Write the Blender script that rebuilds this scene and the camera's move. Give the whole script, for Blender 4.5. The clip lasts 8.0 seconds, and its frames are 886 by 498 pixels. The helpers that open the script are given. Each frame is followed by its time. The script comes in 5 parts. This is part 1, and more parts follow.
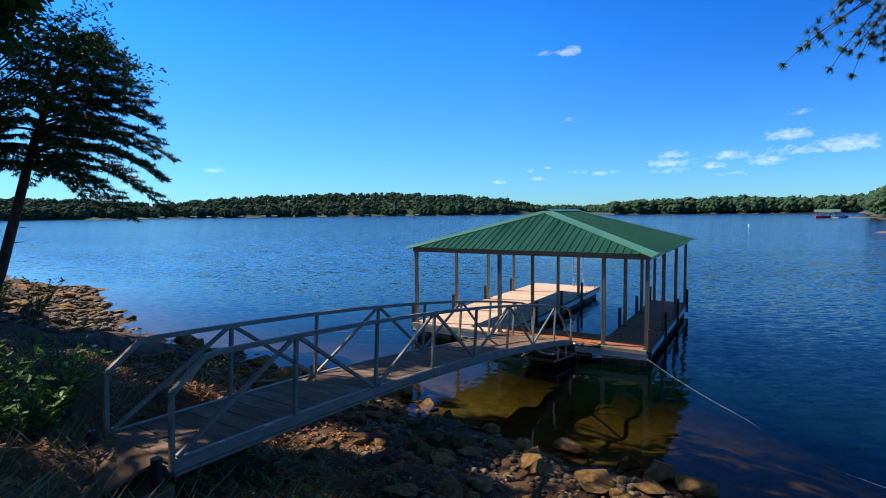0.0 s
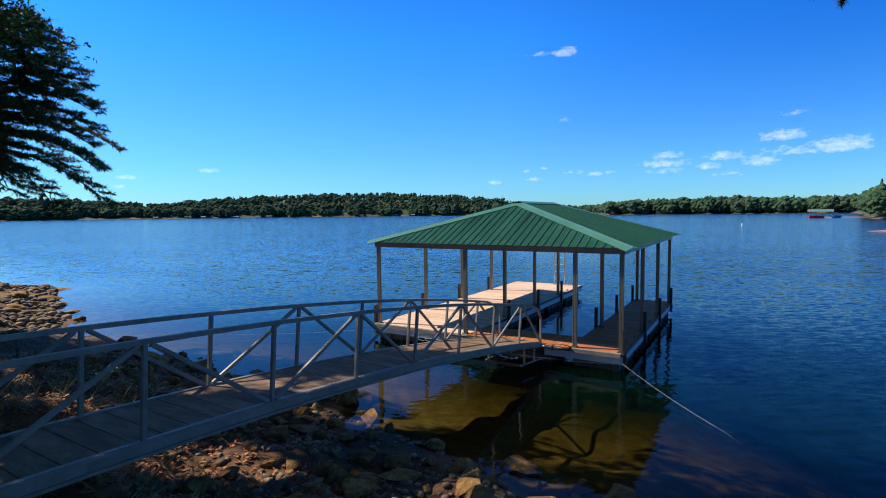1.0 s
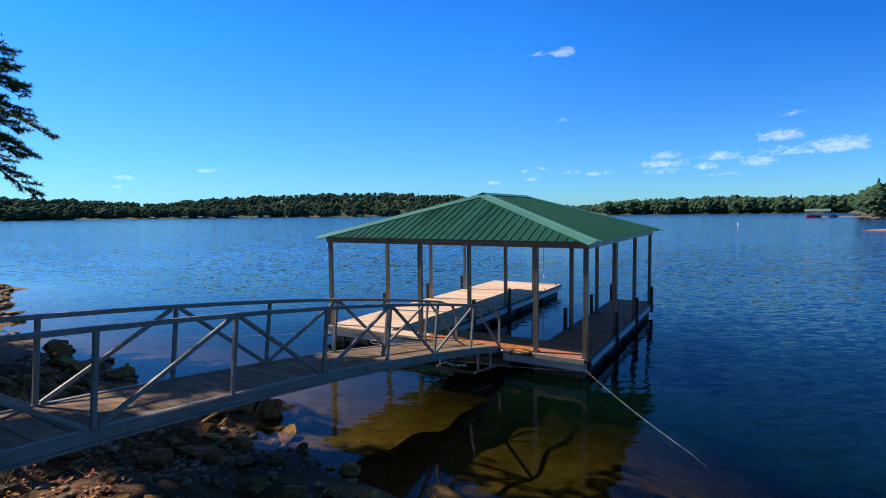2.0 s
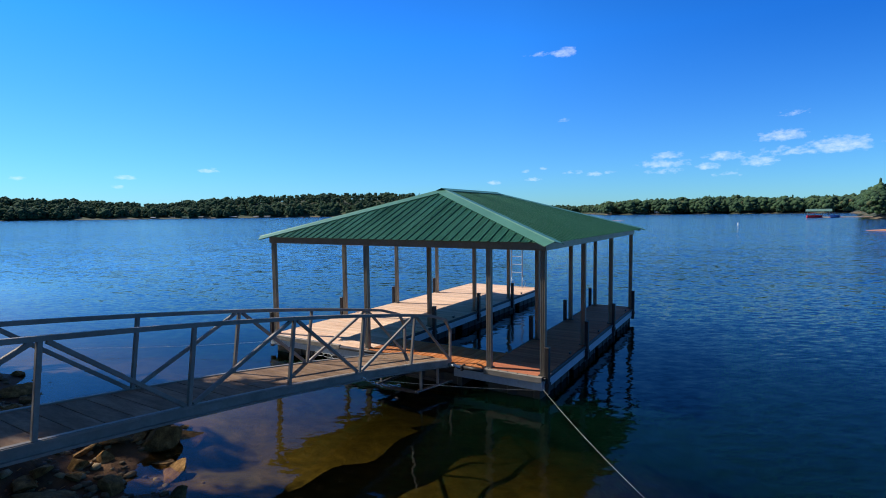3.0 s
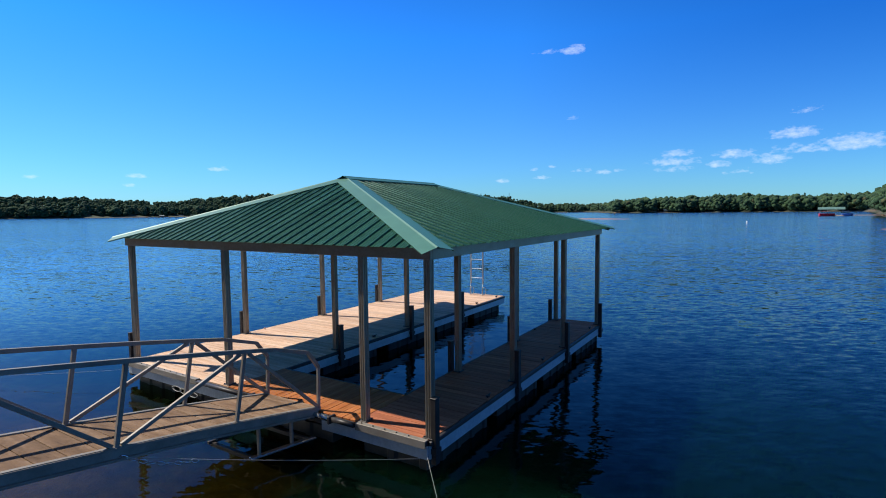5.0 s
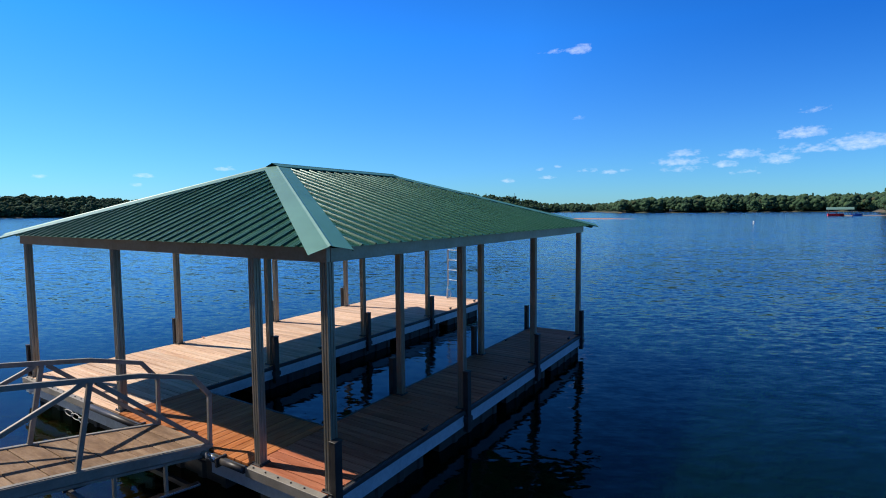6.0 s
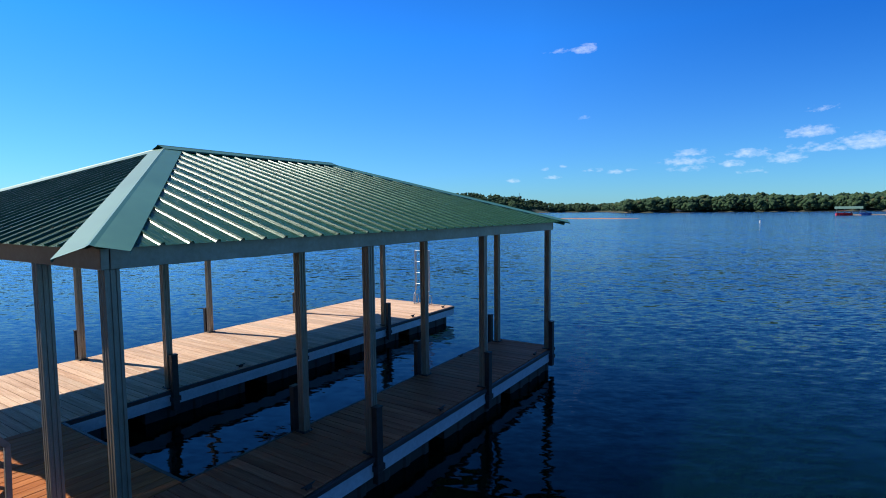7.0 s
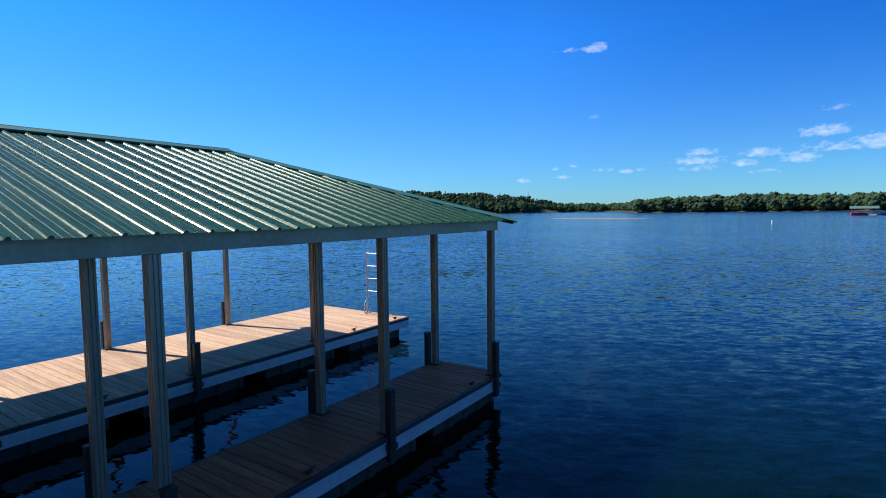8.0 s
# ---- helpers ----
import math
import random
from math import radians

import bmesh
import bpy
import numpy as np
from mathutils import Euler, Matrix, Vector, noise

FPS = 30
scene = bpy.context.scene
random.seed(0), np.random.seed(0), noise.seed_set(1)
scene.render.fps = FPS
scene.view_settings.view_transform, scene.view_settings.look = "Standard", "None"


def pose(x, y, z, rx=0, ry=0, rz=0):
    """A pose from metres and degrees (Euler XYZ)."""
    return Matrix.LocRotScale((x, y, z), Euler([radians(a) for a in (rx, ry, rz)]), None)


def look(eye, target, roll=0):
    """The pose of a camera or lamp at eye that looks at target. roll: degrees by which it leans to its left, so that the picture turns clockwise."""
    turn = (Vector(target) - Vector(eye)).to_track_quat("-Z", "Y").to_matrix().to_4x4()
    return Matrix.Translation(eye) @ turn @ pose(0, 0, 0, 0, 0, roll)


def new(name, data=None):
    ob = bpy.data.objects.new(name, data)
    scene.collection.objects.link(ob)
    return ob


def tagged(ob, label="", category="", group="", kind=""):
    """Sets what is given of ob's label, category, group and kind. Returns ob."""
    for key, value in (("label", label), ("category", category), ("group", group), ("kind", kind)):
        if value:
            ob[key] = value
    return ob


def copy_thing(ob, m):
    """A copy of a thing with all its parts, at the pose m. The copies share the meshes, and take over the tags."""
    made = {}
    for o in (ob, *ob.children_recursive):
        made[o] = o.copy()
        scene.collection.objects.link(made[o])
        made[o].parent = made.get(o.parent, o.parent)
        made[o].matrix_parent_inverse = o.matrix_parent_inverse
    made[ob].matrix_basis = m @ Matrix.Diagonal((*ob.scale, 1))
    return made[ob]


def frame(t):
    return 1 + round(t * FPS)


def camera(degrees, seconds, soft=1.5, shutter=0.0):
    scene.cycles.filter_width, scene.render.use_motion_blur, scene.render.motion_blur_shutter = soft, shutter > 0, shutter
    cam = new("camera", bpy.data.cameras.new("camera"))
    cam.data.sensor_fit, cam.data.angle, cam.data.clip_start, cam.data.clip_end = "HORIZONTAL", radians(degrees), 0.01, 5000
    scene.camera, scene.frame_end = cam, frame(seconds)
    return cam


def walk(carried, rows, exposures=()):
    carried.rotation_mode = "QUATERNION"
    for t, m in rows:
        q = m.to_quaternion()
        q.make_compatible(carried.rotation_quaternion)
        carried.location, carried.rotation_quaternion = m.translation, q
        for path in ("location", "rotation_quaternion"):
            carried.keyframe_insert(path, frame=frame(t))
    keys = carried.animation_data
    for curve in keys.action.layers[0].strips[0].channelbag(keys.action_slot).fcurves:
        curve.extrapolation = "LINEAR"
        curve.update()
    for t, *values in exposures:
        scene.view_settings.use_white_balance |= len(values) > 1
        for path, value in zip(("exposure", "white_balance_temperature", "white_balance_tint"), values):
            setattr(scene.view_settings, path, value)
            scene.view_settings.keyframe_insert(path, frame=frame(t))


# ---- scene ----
cam = camera(81.3, 8.0, soft=1.0)
PATH = [
    (0, (10.233, -15.44, 4.389), (9.187, -13.74, 4.253), -0.6),
    (0.5, (10.282, -14.627, 4.248), (9.246, -12.922, 4.114), -0.6),
    (1, (10.454, -13.801, 4.118), (9.422, -12.093, 3.983), -0.6),
    (1.5, (10.64, -12.935, 3.975), (9.614, -11.223, 3.84), -0.6),
    (3, (11.177, -10.092, 3.794), (10.147, -8.383, 3.66), -0.6),
    (3.5, (11.312, -9.162, 3.774), (10.278, -7.455, 3.638), -0.5),
    (4, (11.449, -8.193, 3.722), (10.405, -6.492, 3.586), -0.5),
    (4.5, (11.513, -7.198, 3.731), (10.463, -5.502, 3.592), -0.6),
    (6, (11.626, -4.232, 3.572), (10.552, -2.551, 3.431), -0.5),
    (6.5, (11.644, -3.176, 3.523), (10.561, -1.501, 3.382), -0.6),
    (7, (11.719, -2.064, 3.44), (10.628, -0.394, 3.3), -0.6),
    (7.5, (11.824, -0.791, 3.383), (10.718, 0.869, 3.242), -0.6),
    (8, (11.928, 0.473, 3.365), (10.807, 2.122, 3.225), -0.6),
]
walk(cam, [(t, look(eye, target, roll)) for t, eye, target, roll in PATH], [(0.0, 0.74), (1.5, 0.68), (4.0, 0.55), (8.0, 0.52)])

# ---- sky, sun ----
SUN_AZ, SUN_EL = radians(254.5), radians(49.0)  # compass bearing from +y, clockwise
to_sun = Vector((math.sin(SUN_AZ) * math.cos(SUN_EL), math.cos(SUN_AZ) * math.cos(SUN_EL), math.sin(SUN_EL)))
sun_data = bpy.data.lights.new("sun", "SUN")
sun_data.energy, sun_data.angle, sun_data.color = 4.2, radians(0.53), (1.0, 0.94, 0.84)
sun = new("sun", sun_data)
sun.matrix_world = look((0, 0, 0), -to_sun)

world = bpy.data.worlds.new("sky")
scene.world = world
world.use_nodes = True
WT = world.node_tree
WT.nodes.clear()


def link(tree, a, b):
    tree.links.new(a, b)


def math_node(tree, op, a, b=None, c=None, clamp=False):
    n = tree.nodes.new("ShaderNodeMath")
    n.operation, n.use_clamp = op, clamp
    for i, v in enumerate((a, b, c)):
        if v is None:
            continue
        if isinstance(v, (int, float)):
            n.inputs[i].default_value = v
        else:
            tree.links.new(v, n.inputs[i])
    return n.outputs[0]


def build_sky():
    t = WT
    out = t.nodes.new("ShaderNodeOutputWorld")
    bg = t.nodes.new("ShaderNodeBackground")
    sky = t.nodes.new("ShaderNodeTexSky")
    sky.sky_type, sky.sun_disc = "NISHITA", False
    sky.sun_elevation, sky.sun_rotation = SUN_EL, SUN_AZ
    sky.altitude, sky.air_density, sky.dust_density, sky.ozone_density = 200, 1.0, 0.25, 4.0
    bg.inputs["Strength"].default_value = 0.2
    # small fair-weather clouds: bearing, height, half width, half height in degrees, body
    clouds = [(-17.9, 16.4, 1.2, .55, 1.0), (-19.9, 16.4, 1.6, .25, .45), (-17.9, 9.7, .7, .25, .3), (2.9, 8.8, 1.2, .3, .4), (2.0, 6.8, 1.9, .6, 1.0),
              (6.4, 5.6, 2.4, .8, 1.0), (3.4, 5.4, 3.0, .5, .6), (-7.7, 5.6, 1.6, .4, .8), (-8.0, 4.8, 2.3, .5, .8), (-8.0, 4.05, 1.7, .35, .5), (-2.7, 5.25, 1.6, .5, .9),
              (-4.0, 4.35, 1.1, .4, .9), (.3, 4.6, 1.5, .6, .9), (-2.2, 3.6, 1.2, .3, .35), (-14.7, 4.05, .9, .3, .9), (-16.8, 4.3, 1.0, .22, .5), (-13.2, 4.15, .6, .2, .6),
              (-25.4, 3.35, .8, .3, .8), (-21.1, 3.65, .8, .22, .7), (-21.9, 4.5, .5, .2, .6), (-20.0, 4.8, .4, .18, .5), (-55.3, 4.6, 1.0, .3, .9), (-62.4, 3.7, 1.0, .25, .8), (-63.2, 2.8, .7, .2, .6), (-70.3, 3.45, .7, .2, .6)]
    geo = t.nodes.new("ShaderNodeTexCoord")
    sep = t.nodes.new("ShaderNodeSeparateXYZ")
    link(t, geo.outputs["Generated"], sep.inputs[0])
    az = math_node(t, "MULTIPLY", math_node(t, "ARCTAN2", sep.outputs[0], sep.outputs[1]), 180 / math.pi)
    el = math_node(t, "MULTIPLY", math_node(t, "ARCSINE", sep.outputs[2]), 180 / math.pi)
    comb = t.nodes.new("ShaderNodeCombineXYZ")
    link(t, math_node(t, "MULTIPLY", az, 0.5), comb.inputs[0])
    link(t, el, comb.inputs[1])
    noise_n = t.nodes.new("ShaderNodeTexNoise")
    noise_n.inputs["Scale"].default_value, noise_n.inputs["Detail"].default_value, noise_n.inputs["Roughness"].default_value = 2.4, 7, 0.62
    link(t, comb.outputs[0], noise_n.inputs["Vector"])
    wob = math_node(t, "MULTIPLY_ADD", noise_n.outputs[0], 3.0, -1.62)
    total = None
    for a, e, w, h, body in clouds:
        dx = math_node(t, "DIVIDE", math_node(t, "SUBTRACT", az, a), w * 1.15)
        dy = math_node(t, "DIVIDE", math_node(t, "SUBTRACT", el, e), h * 1.25)
        dy = math_node(t, "MAXIMUM", dy, math_node(t, "MULTIPLY", dy, -1.6))  # flat undersides
        r2 = math_node(t, "ADD", math_node(t, "MULTIPLY", dx, dx), math_node(t, "MULTIPLY", dy, dy))
        f = math_node(t, "MULTIPLY", math_node(t, "SUBTRACT", 1.0, r2), body)
        total = f if total is None else math_node(t, "MAXIMUM", total, f)
    dens = math_node(t, "MULTIPLY", math_node(t, "ADD", math_node(t, "MAXIMUM", total, -3.0), wob), 0.62, clamp=True)
    dens = math_node(t, "MULTIPLY", dens, 0.62)
    mix = t.nodes.new("ShaderNodeMix")
    mix.data_type = "RGBA"
    link(t, dens, mix.inputs["Factor"])
    # clear blue by height above the horizon; unseen upper sky warmed for neutral shade
    rp = t.nodes.new("ShaderNodeValToRGB")
    els = rp.color_ramp.elements
    els.new(0.5), els.new(0.6), els.new(0.7), els.new(0.8)
    for e_, (p_, c_) in zip(els, ((0.0, (0.165, 0.335, 0.475)), (0.09, (0.135, 0.35, 0.60)), (0.2, (0.07, 0.365, 0.75)), (0.40, (0.03, 0.20, 0.47)), (0.60, (0.15, 0.22, 0.34)), (0.78, (0.44, 0.31, 0.22)))):
        e_.position, e_.color = p_, (*c_, 1)
    link(t, math_node(t, "MULTIPLY", el, 1 / 90), rp.inputs[0])
    tone = t.nodes.new("ShaderNodeMix")
    tone.data_type, tone.blend_type = "RGBA", "MULTIPLY"
    tone.inputs["Factor"].default_value = 1.0
    link(t, sky.outputs[0], tone.inputs["A"])
    link(t, rp.outputs[0], tone.inputs["B"])
    # the sky deepens away from the sun
    away = t.nodes.new("ShaderNodeVectorMath")
    away.operation = "DOT_PRODUCT"
    away.inputs[1].default_value = (math.sin(radians(40)), math.cos(radians(40)), 0)
    link(t, geo.outputs["Generated"], away.inputs[0])
    turn = math_node(t, "MULTIPLY", math_node(t, "SUBTRACT", away.outputs["Value"], 0.42), 2.0, clamp=True)
    rise = math_node(t, "MULTIPLY", math_node(t, "SUBTRACT", el, 1.0), 1 / 16, clamp=True)
    deep = t.nodes.new("ShaderNodeMix")
    deep.data_type, deep.blend_type = "RGBA", "MULTIPLY"
    link(t, math_node(t, "MULTIPLY", turn, rise), deep.inputs["Factor"])
    link(t, tone.outputs["Result"], deep.inputs["A"])
    deep.inputs["B"].default_value = (0.36, 0.56, 0.70, 1)
    link(t, deep.outputs["Result"], mix.inputs["A"])
    mix.inputs["B"].default_value = (3.5, 3.8, 4.3, 1)
    link(t, mix.outputs["Result"], bg.inputs["Color"])
    link(t, bg.outputs[0], out.inputs[0])


build_sky()

# ---- materials ----


def material(name):
    m = bpy.data.materials.new(name)
    m.use_nodes = True
    t = m.node_tree
    b = t.nodes["Principled BSDF"]
    return m, t, b


def texture(t, kind, scale, vector=None, detail=6, rough=0.6):
    n = t.nodes.new("ShaderNodeTex" + kind)
    n.inputs["Scale"].default_value = scale
    if kind == "Noise":
        n.inputs["Detail"].default_value, n.inputs["Roughness"].default_value = detail, rough
    if vector is not None:
        t.links.new(vector, n.inputs["Vector"])
    return n


def ramp(t, fac, stops):
    n = t.nodes.new("ShaderNodeValToRGB")
    el = n.color_ramp.elements
    for p, _ in stops[1:-1]:
        el.new(p)
    el[0].position, el[-1].position = stops[0][0], stops[-1][0]
    for k, (p, c) in enumerate(stops):
        el[k].color = (*c, 1)
    t.links.new(fac, n.inputs[0])
    return n.outputs[0]


def coords(t, stretch=(1, 1, 1), per_object=True, kind="Object"):
    tc = t.nodes.new("ShaderNodeTexCoord")
    mp = t.nodes.new("ShaderNodeMapping")
    mp.inputs["Scale"].default_value = stretch
    t.links.new(tc.outputs[kind], mp.inputs["Vector"])
    if per_object:
        oi = t.nodes.new("ShaderNodeObjectInfo")
        vm = t.nodes.new("ShaderNodeVectorMath")
        vm.operation = "SCALE"
        vm.inputs[0].default_value = (37.0, 91.0, 53.0)
        t.links.new(oi.outputs["Random"], vm.inputs["Scale"])
        t.links.new(vm.outputs[0], mp.inputs["Location"])
    return mp.outputs[0]


def mix_colour(t, fac, a, b, mode="MIX"):
    n = t.nodes.new("ShaderNodeMix")
    n.data_type, n.blend_type = "RGBA", mode
    for sock, v in (("Factor", fac), ("A", a), ("B", b)):
        if isinstance(v, (int, float)):
            n.inputs[sock].default_value = v
        elif isinstance(v, tuple):
            n.inputs[sock].default_value = (*v, 1)
        else:
            t.links.new(v, n.inputs[sock])
    return n.outputs["Result"]


def bump(t, b, height, strength, dist):
    n = t.nodes.new("ShaderNodeBump")
    n.inputs["Strength"].default_value, n.inputs["Distance"].default_value = strength, dist
    t.links.new(height, n.inputs["Height"])
    t.links.new(n.outputs[0], b.inputs["Normal"])


def mottled(name, stops, scale, rough=0.7, metal=0.0, stretch=(1, 1, 1), fine=40.0, bump_d=0.002, spread=0.0, rough_var=0.12, kind="Object", dark=(0.5, 0.5, 0.5), spec=0.5):
    """Colour ramp over large noise, multiplied with fine grain; optional change from piece to piece."""
    m, t, b = material(name)
    v = coords(t, stretch, kind == "Object", kind)
    big = texture(t, "Noise", scale, v)
    small = texture(t, "Noise", fine, v, 8, 0.7)
    col = ramp(t, big.outputs[0], stops)
    grain = ramp(t, small.outputs[0], [(0.3, dark), (0.62, (1, 1, 1))])
    col = mix_colour(t, 0.8, col, grain, "MULTIPLY")
    if spread:
        oi = t.nodes.new("ShaderNodeObjectInfo")
        tone = ramp(t, oi.outputs["Random"], [(0, (1 - spread,) * 3), (1, (1 + spread * 0.6, 1 + spread * 0.5, 1 + spread * 0.4))])
        col = mix_colour(t, 1.0, col, tone, "MULTIPLY")
    t.links.new(col, b.inputs["Base Color"])
    b.inputs["Metallic"].default_value = metal
    b.inputs["Specular IOR Level"].default_value = spec
    t.links.new(math_node(t, "MULTIPLY_ADD", small.outputs[0], rough_var, rough - rough_var / 2), b.inputs["Roughness"])
    bump(t, b, small.outputs[0], 0.6, bump_d)
    return m


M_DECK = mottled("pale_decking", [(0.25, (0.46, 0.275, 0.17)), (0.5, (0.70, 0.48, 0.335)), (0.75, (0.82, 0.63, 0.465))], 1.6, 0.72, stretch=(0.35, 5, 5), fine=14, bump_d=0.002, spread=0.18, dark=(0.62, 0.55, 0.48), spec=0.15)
M_DECK_RED = mottled("stained_decking", [(0.25, (0.34, 0.11, 0.035)), (0.5, (0.47, 0.175, 0.06)), (0.75, (0.58, 0.26, 0.11))], 1.6, 0.6, stretch=(5, 0.35, 5), fine=14, bump_d=0.002, spread=0.22, dark=(0.6, 0.5, 0.42), spec=0.05)
# same wood as the pale boards, with the roof's shade put into the colour
M_DECK_SHADED = mottled("shade_browned_decking", [(0.25, (0.32, 0.10, 0.05)), (0.5, (0.47, 0.175, 0.095)), (0.75, (0.57, 0.25, 0.145))], 1.6, 0.62, stretch=(0.35, 5, 5), fine=14, bump_d=0.002, spread=0.2, dark=(0.6, 0.52, 0.45), spec=0.05)
M_GANG = mottled("grey_gangway_boards", [(0.25, (0.12, 0.072, 0.04)), (0.5, (0.23, 0.145, 0.088)), (0.72, (0.35, 0.24, 0.155))], 2.2, 0.8, stretch=(0.6, 2, 2), fine=18, bump_d=0.002, spread=0.14, dark=(0.6, 0.55, 0.5), spec=0.15)
M_ALU = mottled("mill_aluminium", [(0.3, (0.19, 0.165, 0.135)), (0.7, (0.30, 0.27, 0.23))], 3, 0.6, 0.3, fine=25, bump_d=0.0006, dark=(0.8, 0.78, 0.75))
M_POST = mottled("bronze_grey_posts", [(0.3, (0.27, 0.235, 0.18)), (0.7, (0.38, 0.335, 0.27))], 2, 0.40, 0.6, fine=22, bump_d=0.0006, dark=(0.75, 0.7, 0.65))
M_FASCIA = mottled("painted_fascia", [(0.3, (0.44, 0.50, 0.54)), (0.7, (0.54, 0.60, 0.63))], 2, 0.38, 0.25, fine=16, bump_d=0.0008, dark=(0.75, 0.75, 0.75))
M_RUB = mottled("black_rubber", [(0.3, (0.018, 0.018, 0.02)), (0.7, (0.04, 0.04, 0.042))], 4, 0.55, fine=30, bump_d=0.001)
M_FLOAT = mottled("black_float_plastic", [(0.3, (0.02, 0.02, 0.018)), (0.7, (0.05, 0.045, 0.035))], 3, 0.6, fine=20, bump_d=0.002)
M_PILE = mottled("dark_steel", [(0.3, (0.03, 0.028, 0.028)), (0.7, (0.07, 0.06, 0.055))], 3, 0.5, 0.4, fine=25, bump_d=0.0008)
M_ROOF = mottled("green_roof_metal", [(0.3, (0.032, 0.145, 0.085)), (0.7, (0.05, 0.185, 0.115))], 0.7, 0.33, 0.05, fine=9, bump_d=0.0004, dark=(0.8, 0.82, 0.8), rough_var=0.12, spec=0.4)
M_ROOF.node_tree.nodes["Principled BSDF"].inputs["Coat Weight"].default_value = 0.04
M_ROOF.node_tree.nodes["Principled BSDF"].inputs["Coat Roughness"].default_value = 0.3
M_CAP = mottled("green_cap_metal", [(0.3, (0.042, 0.155, 0.11)), (0.7, (0.06, 0.195, 0.14))], 0.9, 0.46, 0.1, fine=9, bump_d=0.0006, dark=(0.8, 0.82, 0.8))
M_SCREW = mottled("screw_steel", [(0.3, (0.02, 0.03, 0.03)), (0.7, (0.05, 0.07, 0.06))], 5, 0.4, 0.8)
M_CHROME = mottled("bright_steel", [(0.3, (0.6, 0.6, 0.6)), (0.7, (0.75, 0.75, 0.75))], 4, 0.25, 0.9, fine=20, bump_d=0.0004, dark=(0.8, 0.8, 0.8))
M_LADDER = mottled("dull_aluminium", [(0.3, (0.36, 0.37, 0.38)), (0.7, (0.48, 0.49, 0.50))], 4, 0.42, 0.6, fine=20, bump_d=0.0004, dark=(0.8, 0.8, 0.8))
M_WHITE = mottled("white_paint", [(0.3, (0.72, 0.72, 0.70)), (0.7, (0.82, 0.82, 0.80))], 3, 0.5, fine=20, dark=(0.85, 0.85, 0.85))
M_ROPE = mottled("pale_rope", [(0.3, (0.38, 0.38, 0.35)), (0.7, (0.52, 0.51, 0.47))], 12, 0.8, fine=60)
M_ROCK = mottled("tan_rock", [(0.25, (0.10, 0.05, 0.018)), (0.5, (0.27, 0.15, 0.052)), (0.75, (0.50, 0.31, 0.12))], 3.0, 0.88, fine=16, bump_d=0.012, spread=0.35, dark=(0.45, 0.42, 0.38), spec=0.15)
M_CONC = mottled("worn_concrete", [(0.3, (0.11, 0.075, 0.042)), (0.7, (0.20, 0.145, 0.085))], 2.0, 0.9, fine=14, bump_d=0.006)
M_BARK = mottled("pine_bark", [(0.3, (0.05, 0.035, 0.025)), (0.7, (0.13, 0.085, 0.06))], 5, 0.9, stretch=(1, 1, 0.3), fine=14, bump_d=0.02)


def leaf_material(name, stops, rough=0.5, trans=0.35):
    m, t, b = material(name)
    g = t.nodes.new("ShaderNodeNewGeometry")
    col = ramp(t, g.outputs["Random Per Island"], stops)
    v = coords(t, (1, 1, 1), False)
    big = texture(t, "Noise", 0.6, v, 3)
    col = mix_colour(t, 0.6, col, ramp(t, big.outputs[0], [(0.3, (0.6, 0.65, 0.55)), (0.7, (1.15, 1.1, 1.0))]), "MULTIPLY")
    t.links.new(col, b.inputs["Base Color"])
    b.inputs["Roughness"].default_value = rough
    tr = t.nodes.new("ShaderNodeBsdfTranslucent")
    t.links.new(col, tr.inputs["Color"])
    mx = t.nodes.new("ShaderNodeMixShader")
    mx.inputs[0].default_value = trans
    t.links.new(b.outputs[0], mx.inputs[1])
    t.links.new(tr.outputs[0], mx.inputs[2])
    t.links.new(mx.outputs[0], t.nodes["Material Output"].inputs[0])
    return m


M_NEEDLE = leaf_material("pine_needles", [(0, (0.022, 0.055, 0.02)), (0.6, (0.05, 0.105, 0.033)), (1, (0.09, 0.16, 0.045))], 0.5, 0.2)
M_OAK = leaf_material("oak_leaves", [(0, (0.05, 0.125, 0.02)), (0.6, (0.09, 0.19, 0.03)), (1, (0.15, 0.25, 0.045))], 0.45, 0.45)
M_WEED = leaf_material("weed_leaves", [(0, (0.06, 0.16, 0.018)), (0.7, (0.14, 0.29, 0.035)), (1, (0.21, 0.34, 0.06))], 0.5, 0.4)
M_LITTER = leaf_material("fallen_leaves", [(0, (0.16, 0.05, 0.016)), (0.5, (0.34, 0.12, 0.03)), (0.85, (0.50, 0.24, 0.07)), (1, (0.50, 0.06, 0.02))], 0.7, 0.15)
M_GRASS = leaf_material("dry_grass", [(0, (0.12, 0.14, 0.04)), (0.6, (0.25, 0.22, 0.09)), (1, (0.38, 0.32, 0.16))], 0.6, 0.3)
M_FOREST = leaf_material("far_forest", [(0, (0.028, 0.068, 0.033)), (0.45, (0.040, 0.09, 0.038)), (0.8, (0.056, 0.11, 0.042)), (0.95, (0.075, 0.12, 0.044)), (1, (0.11, 0.10, 0.044))], 0.95, 0.3)


